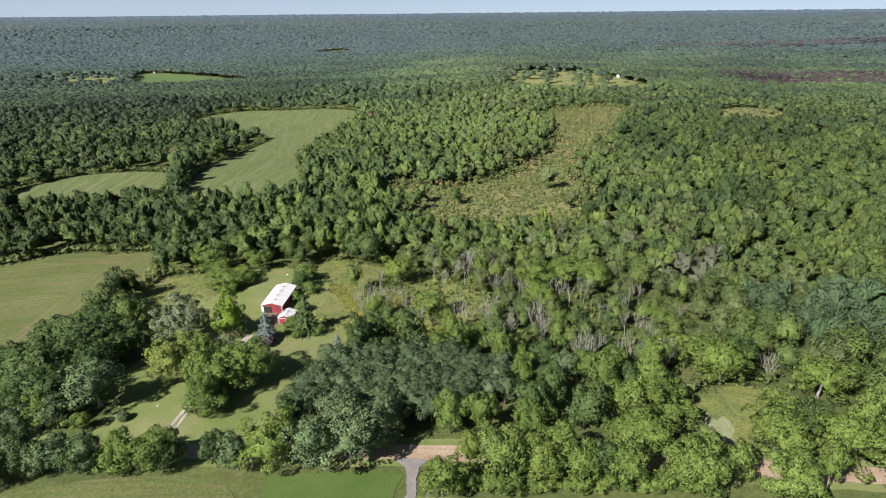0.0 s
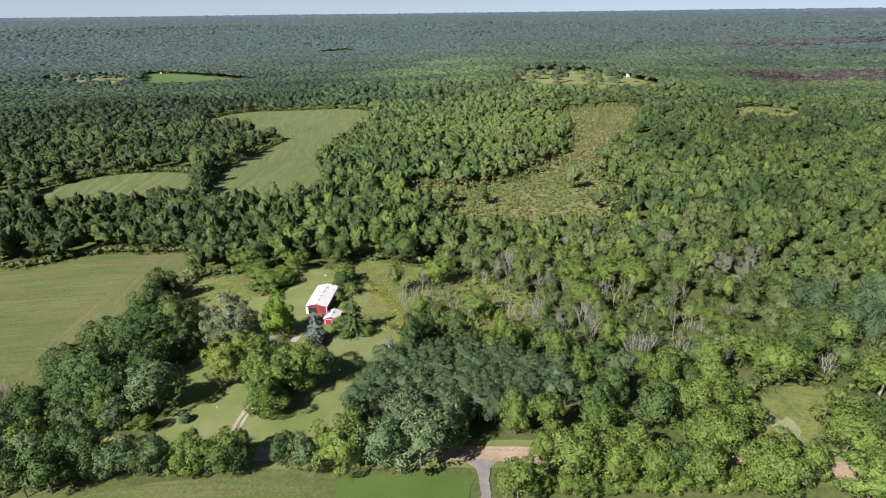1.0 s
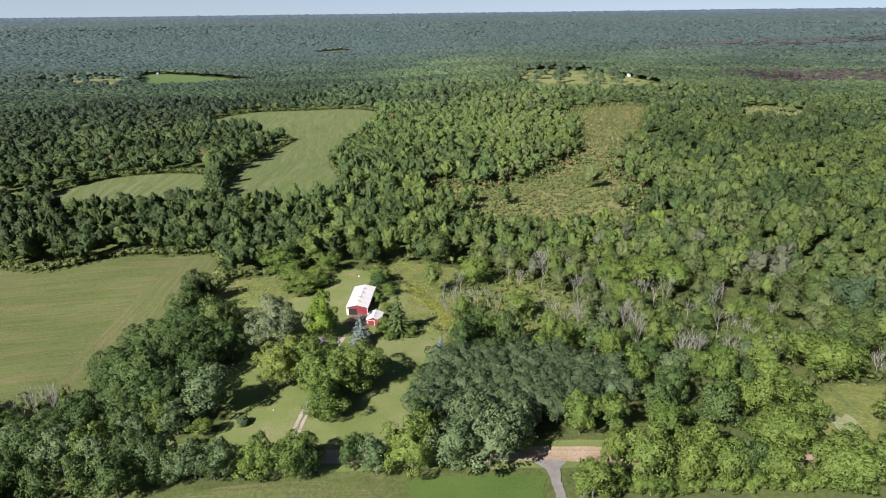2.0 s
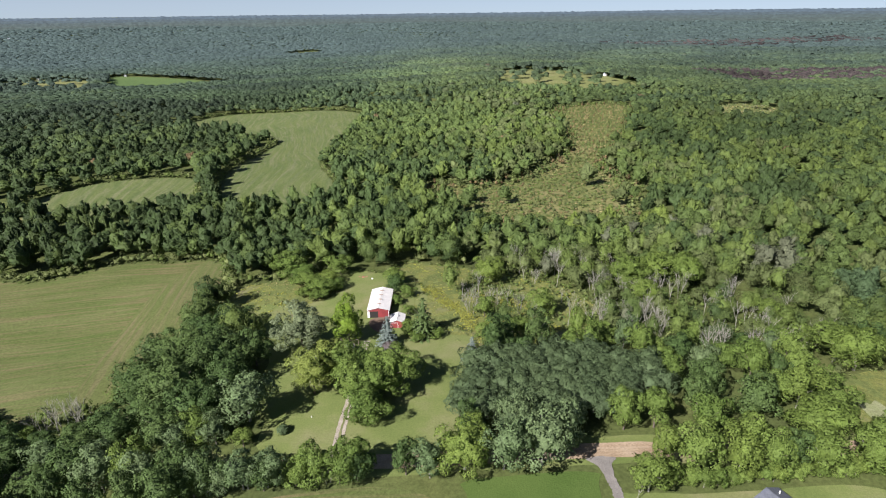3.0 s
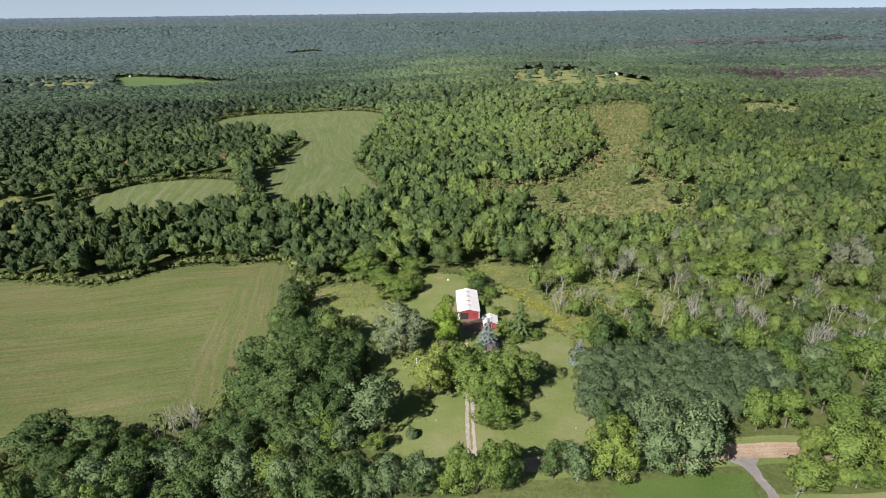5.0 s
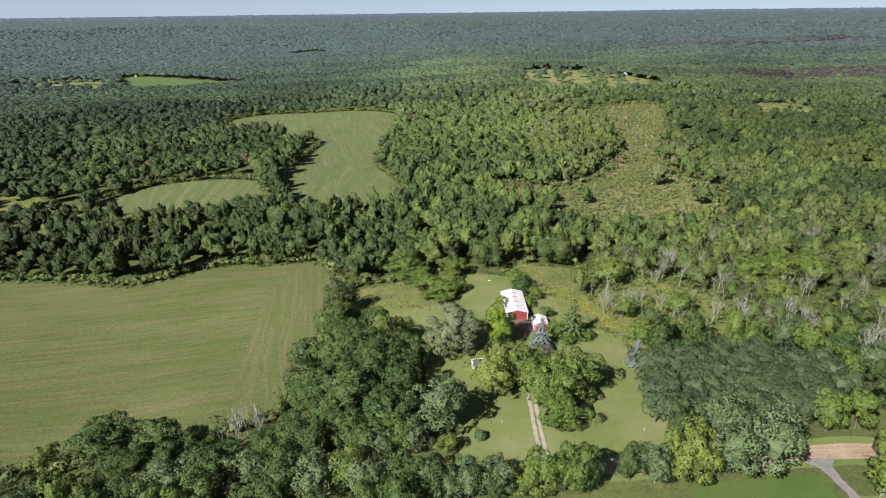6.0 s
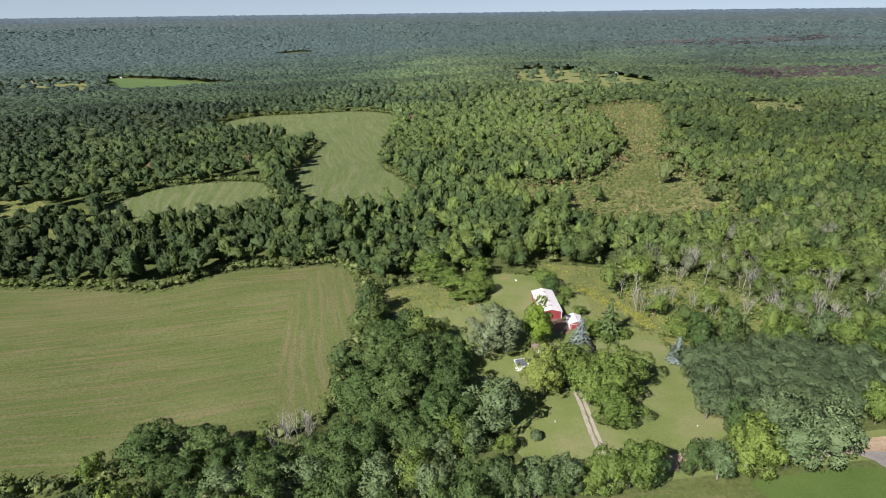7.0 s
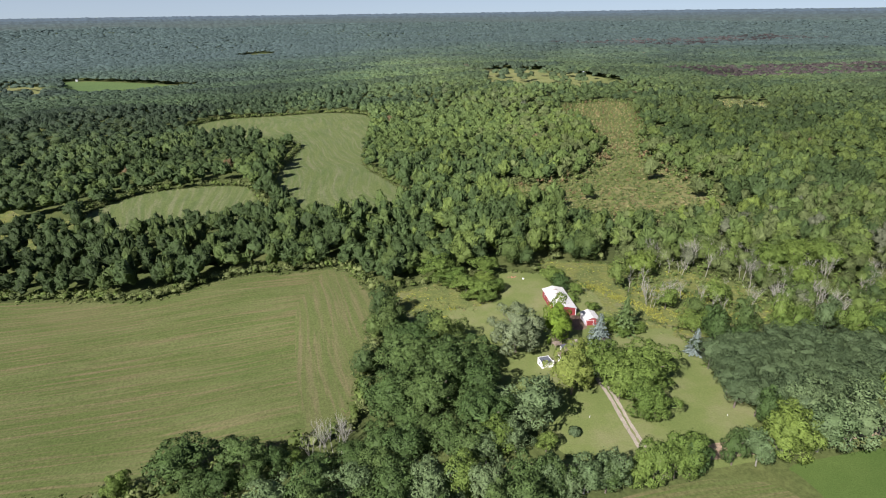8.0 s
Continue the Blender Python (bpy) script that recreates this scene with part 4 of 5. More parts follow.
def dome_crowns(seed, count, sub, lobes, size, tufts, trim, rough, cards=0, leaf=0.6, hz=5.6, zc=7.2, ruffle=0.28, core=0.94):
    """Closed knobbly crowns: boughs and tufts grown into one skin, with a few loose leaf clumps on it."""
    out = []
    for s in range(count):
        r = np.random.default_rng(seed + s)
        lb, _ = lobes_wild(r, R0, zc, hz, lobes, size, tufts, r.uniform(-0.2, 0.7), 0.55)
        centre = np.array([0, 0, zc - 1.6])
        v, f = BALLS[sub]
        d = unit(v) @ np.array(Matrix.Rotation(r.uniform(0.3, 0.8), 3, "X") @ Matrix.Rotation(r.uniform(0, 6), 3, "Z"))
        rel = lb[:, :3] - centre
        b = d @ rel.T
        disc = b * b - (np.sum(rel * rel, 1) - lb[:, 3] ** 2)
        reach = np.where(disc > 0, b + np.sqrt(np.clip(disc, 0, None)), 0).max(1)
        reach = np.maximum(reach, 0.5 * np.median(reach[reach > 0]))
        cv = centre + d * (reach * core * (1 + r.normal(0, rough, len(d))))[:, None]
        f = f[cv[f].mean(1)[:, 2] > centre[2] - trim * (cv[:, 2].max() - centre[2])]
        fn = np.cross(cv[f[:, 1]] - cv[f[:, 0]], cv[f[:, 2]] - cv[f[:, 0]])
        nv = np.zeros_like(cv)
        for k in range(3):
            np.add.at(nv, f[:, k], fn)
        nv = unit(unit(nv) * 0.4 + d * 0.6)
        # every leafy facet stands alone, tilted a little its own way
        nv = unit(nv[f].reshape(-1, 3) * 0.65 + np.repeat(unit(fn) * 0.35 + r.normal(0, ruffle, fn.shape), 3, 0))
        cv = cv[f].reshape(-1, 3)
        f = np.arange(len(cv)).reshape(-1, 3)
        if cards:
            w = lb[:, 3] ** 2 * np.where(np.arange(len(lb)) < lobes, 0.4, 1.0)
            k = r.choice(len(lb), cards * 6, p=w / w.sum())
            u = unit(r.normal(size=(cards * 6, 3)))
            p = lb[k, :3] + u * lb[k, 3:4] * r.uniform(0.92, 1.1, (cards * 6, 1))
            ok = ~(np.linalg.norm(p[:, None] - lb[None, :, :3], axis=2) < lb[None, :, 3] * 0.9).any(1) & (u[:, 2] > -0.5) & (p[:, 2] > centre[2] - trim * hz * 1.4 - 1.0)
            p, u = p[ok][:cards], u[ok][:cards]
            cards = len(p)
            q = clumps(r, p, u * 0.85 + np.array([0, 0, 0.15]), leaf, 0.35)
            away = unit((p - centre) * np.array([1, 1, 0.8]) + np.array([0, 0, 0.8]))
            u = unit(u * 0.6 + away * 0.4 + r.normal(0, 0.2, u.shape))
            qi = np.arange(cards * 4).reshape(-1, 4) + len(cv)
            cv, nv = np.concatenate([cv, q.reshape(-1, 3)]), np.concatenate([nv, np.repeat(u, 4, 0)])
            f = np.concatenate([f, qi[:, [0, 1, 2]], qi[:, [0, 2, 3]]])
        out.append((cv, f, nv))
    return out


def wood(name, label, pts, crowns, rng, jitter=0.15, flat=0.0):
    """Many trees as one mass. pts: x, y, radius, height, and the tone's three values; flat evens out a closed canopy."""
    vs, fs, cs, ns, base = [], [], [], [], 0
    which = rng.integers(len(crowns), size=len(pts))
    for k, (v, f, normals) in enumerate(crowns):
        normals = unit(normals + np.array([0, 0, flat]))
        p = pts[which == k]
        if not len(p):
            continue
        a = rng.uniform(0, 6.283, len(p))
        sx, sz = p[:, 2] / R0, p[:, 3] / H0
        ca, sa = np.cos(a) * sx, np.sin(a) * sx
        X = v[None, :, 0] * ca[:, None] - v[None, :, 1] * sa[:, None] + p[:, 0:1]
        Y = v[None, :, 0] * sa[:, None] + v[None, :, 1] * ca[:, None] + p[:, 1:2]
        Z = v[None, :, 2] * sz[:, None] + terrain(p[:, 0], p[:, 1])[:, None] - 0.1
        vs.append(np.stack([X, Y, Z], -1).reshape(-1, 3))
        ca, sa = np.cos(a)[:, None], np.sin(a)[:, None]
        ns.append(np.stack([normals[None, :, 0] * ca - normals[None, :, 1] * sa, normals[None, :, 0] * sa + normals[None, :, 1] * ca, np.repeat(normals[None, :, 2], len(p), 0)], -1).reshape(-1, 3))
        fs.append((f[None] + (np.arange(len(p)) * len(v))[:, None, None]).reshape(-1, 3) + base)
        tone = p[:, 4:7] * rng.uniform(1 - jitter, 1 + jitter, (len(p), 1))
        cs.append(np.repeat(tone, len(v), 0))
        base += len(p) * len(v)
    ob = sheet(name, np.concatenate(vs), np.concatenate(fs), M_WOODS, None, True, np.concatenate(cs))
    ob.data.normals_split_custom_set_from_vertices(np.concatenate(ns).tolist())
    return tagged(ob, label, "woods", kind="stuff")


def patches(x, y, scale, seed):
    """Slow wandering value between 0 and 1 over the land, for stands of one kind."""
    s = 0
    r = np.random.default_rng(seed)
    for k in range(5):
        a, ph = r.uniform(0, 6.28), r.uniform(0, 6.28)
        s = s + np.sin((x * math.cos(a) + y * math.sin(a)) / scale * (1 + 0.45 * k) + ph)
    return 0.5 + s / 7


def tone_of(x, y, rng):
    """Leaf tones of the woods: darker stands westward, light ones eastward, with patches of each; haze painted in far
    off.
    """
    n = len(x)
    calm = np.clip((np.hypot(x, y) - 250) / 900, 0, 1)
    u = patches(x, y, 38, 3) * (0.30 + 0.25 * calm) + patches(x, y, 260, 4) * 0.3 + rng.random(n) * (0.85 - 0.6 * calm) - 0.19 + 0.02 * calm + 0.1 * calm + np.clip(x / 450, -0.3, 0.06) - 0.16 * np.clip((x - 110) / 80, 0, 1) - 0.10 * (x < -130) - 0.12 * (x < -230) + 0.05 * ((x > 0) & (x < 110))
    keys = np.where(u < 0.22, "dark", np.where(u < 0.58, "green", np.where(u < 0.8, "light", np.where(u < 1.08, "olive", "grey"))))
    for cx, cy, a, b, turn, kind, share in STANDS:
        ct, st = math.cos(radians(turn)), math.sin(radians(turn))
        u1, u2 = ((x - cx) * ct + (y - cy) * st) / a, (-(x - cx) * st + (y - cy) * ct) / b
        keys = np.where((np.hypot(u1, u2) < rng.uniform(0.75, 1.15, n)) & (rng.random(n) < share), kind, keys)
    keys = np.where(inside(LOCUST_E, x, y) & (rng.random(n) < 0.75), "blue", keys)
    far_red = (x > 480) & (x < 1000) & (np.abs(y - 985 + 0.05 * (x - 680)) < 85)
    keys = np.where(far_red & (rng.random(n) < 0.7), "purple", keys)
    far_red2 = (x > 700) & (x < 1700) & (np.abs(y - 2150) < 160)
    keys = np.where(far_red2 & (rng.random(n) < 0.45), "purple", keys)
    keys = np.where((rng.random(n) < 0.002), "rust", keys)
    tones = np.array([TONES[k] for k in keys])
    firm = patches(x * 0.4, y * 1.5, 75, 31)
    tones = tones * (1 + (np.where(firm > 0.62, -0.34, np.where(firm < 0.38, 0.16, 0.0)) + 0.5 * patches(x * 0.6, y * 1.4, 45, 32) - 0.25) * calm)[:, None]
    # aerial haze put into the leaf colour: blends to blue-green with distance
    haze_mix = np.clip((np.hypot(x, y) - 620) / 1650, 0, 0.92)[:, None] * (keys != "purple")[:, None]
    tones = tones * (1 - haze_mix) + np.array([0.080, 0.115, 0.108]) * haze_mix
    # tones lowered again towards the west and towards the east
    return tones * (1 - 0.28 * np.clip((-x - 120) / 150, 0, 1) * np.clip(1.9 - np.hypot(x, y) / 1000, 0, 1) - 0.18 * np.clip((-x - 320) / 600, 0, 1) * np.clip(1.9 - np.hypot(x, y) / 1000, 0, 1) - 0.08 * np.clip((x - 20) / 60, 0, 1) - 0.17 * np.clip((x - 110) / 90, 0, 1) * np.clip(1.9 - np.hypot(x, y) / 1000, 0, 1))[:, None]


def stand(rng, r0, r1, spacing, growth, fov=50.0):
    """Jittered places between two distances from the middle of the flight."""
    out = []
    r = r0
    while r < r1:
        s = spacing + growth * (r - r0)
        n = max(1, int(2 * radians(fov) * r / s))
        a = (np.arange(n) + rng.uniform(-0.7, 0.7, n)) / n * 2 * radians(fov) - radians(fov) + radians(2)
        rr = r + rng.uniform(-0.95, 0.95, n) * s
        a, rr = (v[a > radians(-42 if r > 460 else -64)] for v in (a, rr))
        n = len(a)
        out.append(np.c_[-78 + rr * np.sin(a), rr * np.cos(a), np.full(n, s)])
        r += s * 0.92
    return np.concatenate(out)


def keep_woods(p, margin, rough_share, rng):
    k = clear_of(p[:, 0], p[:, 1], margin)
    for q in ROUGH:
        k &= ~(inside(q, p[:, 0], p[:, 1]) & (rng.random(len(p)) > (0.45 if q is MEADOW_N else rough_share if q is not MARSH else np.where(p[:, 1] < 455, 0.04, 0.015) + 0.10 * (edge_distance(q, p[:, 0], p[:, 1]) < 9))))
    return p[k]


wr = np.random.default_rng(77)
mid_a = stand(wr, 100, 460, 7.9, 0.0, 62.0)
mid_a = keep_woods(mid_a, 1.8, 0.025, wr)
mid_a = mid_a[~near_zone(mid_a[:, 0], mid_a[:, 1]) & ~inside(GROVE, mid_a[:, 0], mid_a[:, 1])]
mid_a = mid_a[(wr.random(len(mid_a)) < 0.94) & ~((mid_a[:, 0] < -208) & (mid_a[:, 1] > 132) & (mid_a[:, 1] < 170))]
free = np.ones(len(mid_a), bool)
for a, b, r in placed:
    free &= np.hypot(mid_a[:, 0] - a, mid_a[:, 1] - b) > 0.6 * r + 2
mid_a = mid_a[free]
thin = inside(DEADWOOD, mid_a[:, 0], mid_a[:, 1])
n = len(mid_a)
size = np.where(thin, 0.78, 1.0) * (0.8 + 0.45 * patches(mid_a[:, 0], mid_a[:, 1], 35, 8))
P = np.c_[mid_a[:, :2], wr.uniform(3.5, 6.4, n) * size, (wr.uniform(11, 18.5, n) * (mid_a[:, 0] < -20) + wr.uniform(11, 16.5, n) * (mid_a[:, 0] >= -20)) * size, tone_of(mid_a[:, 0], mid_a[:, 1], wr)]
reach = np.hypot(P[:, 0] + 40, P[:, 1])
wood("woods_edge", "mixed green trees at the near side of the woods", P[reach < 265], simple_crowns(320, 9, 1250, 0.43, 2, 13, 0.34, 5.6, 7.4, 0.78, 0.35, 6, 0.7), wr)
wood("woods_middle", "mixed green broadleaf woods with bulging crowns", P[(reach >= 265) & (reach < 345)], dome_crowns(300, 9, 3, 20, 0.25, 5, 0.6, 0.05, 420, 0.50, 5.4, 7.5), wr)
wood("woods_back", "mixed green broadleaf woods behind the meadow", P[reach >= 345], dome_crowns(310, 9, 3, 20, 0.25, 4, 0.6, 0.05, 200, 0.62, 5.3, 7.6), wr)

mid_b = keep_woods(stand(wr, 460, 1000, 9.8, 0.003), 3.0, 0.04, wr)
mid_b = mid_b[wr.random(len(mid_b)) < 0.95]
n = len(mid_b)
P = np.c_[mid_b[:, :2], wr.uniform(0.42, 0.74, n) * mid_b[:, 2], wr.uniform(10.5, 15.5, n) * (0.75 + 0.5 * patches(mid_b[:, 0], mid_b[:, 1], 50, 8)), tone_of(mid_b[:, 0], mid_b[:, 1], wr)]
spur = (P[:, 0] < -185) & (P[:, 1] > 470) & (P[:, 1] < 730) & (edge_distance(FIELD_C, P[:, 0], P[:, 1]) < 13)
P[spur, 2], P[spur, 3] = wr.uniform(5.6, 7.4, spur.sum()), wr.uniform(17, 20.5, spur.sum())
away = np.hypot(P[:, 0] + 78, P[:, 1])
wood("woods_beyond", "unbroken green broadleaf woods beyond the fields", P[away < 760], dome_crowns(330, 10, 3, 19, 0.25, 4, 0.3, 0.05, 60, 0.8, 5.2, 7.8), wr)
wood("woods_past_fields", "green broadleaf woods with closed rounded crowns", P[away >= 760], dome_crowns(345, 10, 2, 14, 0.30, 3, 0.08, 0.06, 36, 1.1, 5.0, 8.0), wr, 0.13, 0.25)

far = keep_woods(stand(wr, 1000, 3860, 9.0, 0.0042), 2.5, 0.1, wr)
n = len(far)
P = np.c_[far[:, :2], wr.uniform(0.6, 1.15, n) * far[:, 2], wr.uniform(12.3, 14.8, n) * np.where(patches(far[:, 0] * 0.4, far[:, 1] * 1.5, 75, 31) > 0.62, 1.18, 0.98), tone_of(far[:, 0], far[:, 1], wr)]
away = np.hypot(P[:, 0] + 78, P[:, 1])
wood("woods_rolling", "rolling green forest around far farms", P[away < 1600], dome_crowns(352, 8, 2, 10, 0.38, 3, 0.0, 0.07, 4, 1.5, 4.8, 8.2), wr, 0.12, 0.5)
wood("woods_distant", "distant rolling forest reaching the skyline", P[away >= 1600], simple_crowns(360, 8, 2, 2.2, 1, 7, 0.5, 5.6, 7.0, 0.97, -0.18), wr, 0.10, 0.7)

# the last wooded ridges below the sky; haze painted as bluer colour and faint glow
M_RIDGE = []
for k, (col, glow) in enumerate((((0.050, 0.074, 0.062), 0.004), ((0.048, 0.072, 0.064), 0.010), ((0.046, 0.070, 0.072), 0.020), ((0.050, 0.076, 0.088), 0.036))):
    m, nt, bs, geo = start("hazy_ridge")
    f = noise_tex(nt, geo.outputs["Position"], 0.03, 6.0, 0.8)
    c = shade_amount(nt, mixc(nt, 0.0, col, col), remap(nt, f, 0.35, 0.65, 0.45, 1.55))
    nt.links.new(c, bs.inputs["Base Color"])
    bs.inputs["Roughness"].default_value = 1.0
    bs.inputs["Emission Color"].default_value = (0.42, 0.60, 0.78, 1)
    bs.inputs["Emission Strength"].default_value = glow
    M_RIDGE.append(m)


def ridge(rad, top, mat, seed, rough):
    """A long low wooded rise, rounded towards the viewer."""
    r = np.random.default_rng(seed)
    a = np.linspace(radians(-56), radians(56), 900)
    h = sum(np.sin(a * f + r.uniform(0, 6)) / f ** 0.8 for f in (5, 9, 17, 31, 60, 117)) * rough
    h = h + r.normal(0, 1.2, len(a))
    rows = []
    for depth, lift in ((-260, -45), (-160, -18), (-60, -5), (0, 0), (60, -30)):
        x, y = -78 + (rad + depth) * np.sin(a), (rad + depth) * np.cos(a)
        rows.append(np.c_[x, y, top + h * (1 + lift / 60) + lift + r.normal(0, 1.0, len(a))])
    v = np.concatenate(rows)
    i = np.arange(len(v)).reshape(5, -1)
    q = np.stack([i[:-1, :-1], i[:-1, 1:], i[1:, 1:], i[1:, :-1]], -1).reshape(-1, 4)
    return tagged(sheet("backdrop", v, q, mat, None, True), "wooded ridge along the horizon, haze painted as blue-green colour and glow", "hills", kind="structure")


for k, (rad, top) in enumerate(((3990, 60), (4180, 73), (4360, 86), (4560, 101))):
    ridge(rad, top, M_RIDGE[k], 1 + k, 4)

# scrub, weeds and young growth in the open rough ground
sc = []
for poly, dens, choice in ((MEADOW, 0.24, ("gold", "olive", "light", "tan", "light", "olive", "light")), (DEADWOOD, 0.12, ("olive", "light", "green", "weed", "light", "light")), (MEADOW_W, 0.3, ("gold", "olive", "tan", "light")), (MEADOW_N, 0.09, ("gold", "olive", "light", "green", "tan", "rust", "olive")),
                           (MARSH, 0.13, ("tan", "olive", "olive", "light", "tan", "weed", "rust", "weed")), (MARSH_E, 0.13, ("tan", "olive", "weed", "grey", "olive"))):
    lo, hi = poly.min(0), poly.max(0)
    n = int((hi - lo).prod() * dens)
    q = wr.uniform(lo, hi, (n, 2))
    q = q[inside(poly, q[:, 0], q[:, 1])]
    marsh = poly is MARSH or poly is MARSH_E or poly is DEADWOOD
    for x, y in q:
        c = TONES[choice[int(wr.integers(len(choice)))]]
        if poly is MEADOW or poly is MEADOW_W:
            c = TONES["gold"] if patches((x * 0.8 - y * 0.6) * 0.35, (x * 0.6 + y * 0.8) * 1.5, 6.0, 17) > 0.6 else TONES["tan" if wr.random() < (0.4 if poly is MEADOW_W else 0.12) else "weed"]
            c = tuple(0.8 * v for v in c)
        if poly is MARSH and y < 480 and wr.random() < 0.6:
            c = TONES["olive" if wr.random() < 0.6 else "light"]
        h = wr.uniform(0.6, 1.7) * (2.0 if marsh else 1.0)
        c = tuple((1.05 if poly is DEADWOOD else 1.08 if poly is MARSH else 1.3) * v for v in c)
        if poly is MARSH:
            h = wr.uniform(1.0, 2.6) if y < 470 else wr.uniform(1.6, 5.0)
            if edge_distance(MARSH, x, y) < 13 and wr.random() < 0.4:
                sc.append((x, y, wr.uniform(1.6, 3.0), wr.uniform(4.0, 8.5), *TONES[("olive", "light", "weed", "green", "rust", "olive")[int(wr.integers(6))]]))
                continue
        sc.append((x, y, wr.uniform(0.7, 1.6) * (1.0 if poly is DEADWOOD else 1.35 if marsh else 0.6), h * (1.0 if marsh else 0.38), *c))
wood("scrub", "patchy goldenrod, tall weeds and low bushes", np.array(sc), simple_crowns(390, 5, 10, 2.4, 1, 7, 0.45, 6.2, 6.5, 0.6), wr)

# drifts of goldenrod in flower
gd = []
for line, many, loose in (([(-62, 225), (-48, 228), (-44, 217), (-40, 210), (-34.6, 201.4), (-35, 192)], 620, 1.5), ([(-30, 222), (-16, 214), (-4, 206)], 300, 1.8), ([(-129, 222), (-124, 212), (-121, 206)], 170, 0.8),
                          ([(-114, 224), (-108, 216), (-105, 212)], 170, 1.1), ([(-28, 196), (-14, 190), (2, 190)], 220, 1.3)):
    line = np.array(line, float)
    for _ in range(2 * many):
        k = int(wr.integers(len(line) - 1))
        q = line[k] + (line[k + 1] - line[k]) * wr.random() + wr.normal(0, loose, 2)
        if not inside(LAWN, q[0], q[1]) or edge_distance(LAWN, q[0], q[1]) < 1.0:
            gd.append((q[0], q[1], wr.uniform(0.3, 0.65), wr.uniform(0.5, 1.1), *TONES["gold" if wr.random() < 0.72 else "weed"]))
wood("goldenrod", "drifts of yellow goldenrod in flower among meadow grass", np.array(gd), simple_crowns(430, 4, 10, 2.2, 1, 7, 0.45, 6.2, 6.5, 0.6), wr)

# tangled growth along wood edges and the road verge
vg = []
for poly in (FIELD_A, FIELD_B, FIELD_C, LAWN, CLEARING, MARSH, MEADOW, MEADOW_W):
    mid = poly.mean(0)
    for a, b in zip(poly, np.roll(poly, -1, 0)):
        d = b - a
        L = math.hypot(*d)
        out = np.array([d[1], -d[0]]) / (L + 1e-9)
        if inside(poly, *((a + b) / 2 + out * 0.5)):
            out = -out
        wooded = poly is FIELD_A or poly is FIELD_B or poly is FIELD_C
        for _ in range(int(L / (0.8 if wooded else 1.1))):
            sapling = wr.random() < (0.6 if wooded else 0.35) and poly is not LAWN
            q = a + d * wr.random() + (out * wr.uniform(1.0, 4.5) if sapling else wr.normal(0, 0.9, 2))
            if (poly is MEADOW or poly is MEADOW_W) and not clear_of(q[0], q[1], 0.5):
                continue
            if poly is LAWN and not (q[1] > 228 or q[0] > -50 and q[1] > 150):
                continue
            if along(ROAD, q[0], q[1]) < 4.5 or along(SIDE, q[0], q[1]) < 3.5 or q[1] < 85:
                continue
            tone = TONES[("weed", "light", "olive", "weed", "light")[int(wr.integers(5))]]
            if sapling:
                vg.append((q[0], q[1], wr.uniform(2.0, 3.6), wr.uniform(3.0, 7.5), *[(0.85 if wooded else 0.8) * c for c in tone]))
            else:
                vg.append((q[0], q[1], wr.uniform(0.8, 2.2), wr.uniform(0.4, 1.3), *[0.85 * c for c in tone]))
wood("undergrowth", "tangled green weeds and saplings along wood edges", np.array(vg), simple_crowns(410, 5, 30, 1.4, 1, 7, 0.45, 6.2, 6.5, 0.6), wr)


# ---------------------------------------------------------------- buildings
def box(bm, x0, x1, y0, y1, z0, z1):
    v = [bm.verts.new((x, y, z)) for z in (z0, z1) for x, y in ((x0, y0), (x1, y0), (x1, y1), (x0, y1))]
    for f in ((3, 2, 1, 0), (4, 5, 6, 7), (0, 1, 5, 4), (1, 2, 6, 5), (2, 3, 7, 6), (3, 0, 4, 7)):
        bm.faces.new([v[i] for i in f])


def boxes(*dims):
    bm = bmesh.new()
    for d in dims:
        box(bm, *d)
    return bm


def gable_walls(w, l, eave, ridge, t=0.15):
    """Four walls with gable ends; ridge runs along y."""
    bm = bmesh.new()
    for y0, y1 in ((-l / 2, -l / 2 + t), (l / 2 - t, l / 2)):
        prof = [(-w / 2, 0), (w / 2, 0), (w / 2, eave), (0, ridge), (-w / 2, eave)]
        a = [bm.verts.new((x, y0, z)) for x, z in prof]
        b = [bm.verts.new((x, y1, z)) for x, z in prof]
        bm.faces.new(a)
        bm.faces.new(b[::-1])
        for i in range(5):
            bm.faces.new((a[i], b[i], b[(i + 1) % 5], a[(i + 1) % 5]))
    for x0, x1 in ((-w / 2, -w / 2 + t), (w / 2 - t, w / 2)):
        box(bm, x0, x1, -l / 2 + t, l / 2 - t, 0, eave - 0.02)
    bmesh.ops.recalc_face_normals(bm, faces=bm.faces)
    return bm


def roof_slope(w, l, eave, ridge, sign, over=0.35, thick=0.08, ribs=0.0):
    """One pitch of a gable roof, with raised seams where ribs gives their spacing."""
    bm = bmesh.new()
    k = (ridge - eave) / (w / 2)
    xe = (w / 2 + over) * sign

    def slab(y0, y1, lift, th):
        pts = [(0, ridge + lift), (xe, ridge - k * abs(xe) + lift)]
        v = []
        for y in (y0, y1):
            for x, z in pts:
                v.append((bm.verts.new((x, y, z)), bm.verts.new((x, y, z + th))))
        (a, A), (b, B), (c, C), (d, D) = v
        for f in ((A, B, D, C), (a, c, d, b), (a, b, B, A), (c, C, D, d), (b, d, D, B), (a, A, C, c)):
            bm.faces.new(f)

    slab(-l / 2 - over, l / 2 + over, 0.02, thick)
    if ribs:
        y = -l / 2 - over + ribs
        while y < l / 2 + over - 0.1:
            slab(y - 0.03, y + 0.03, 0.02 + thick, 0.035)
            y += ribs
    bmesh.ops.recalc_face_normals(bm, faces=bm.faces)
    return bm


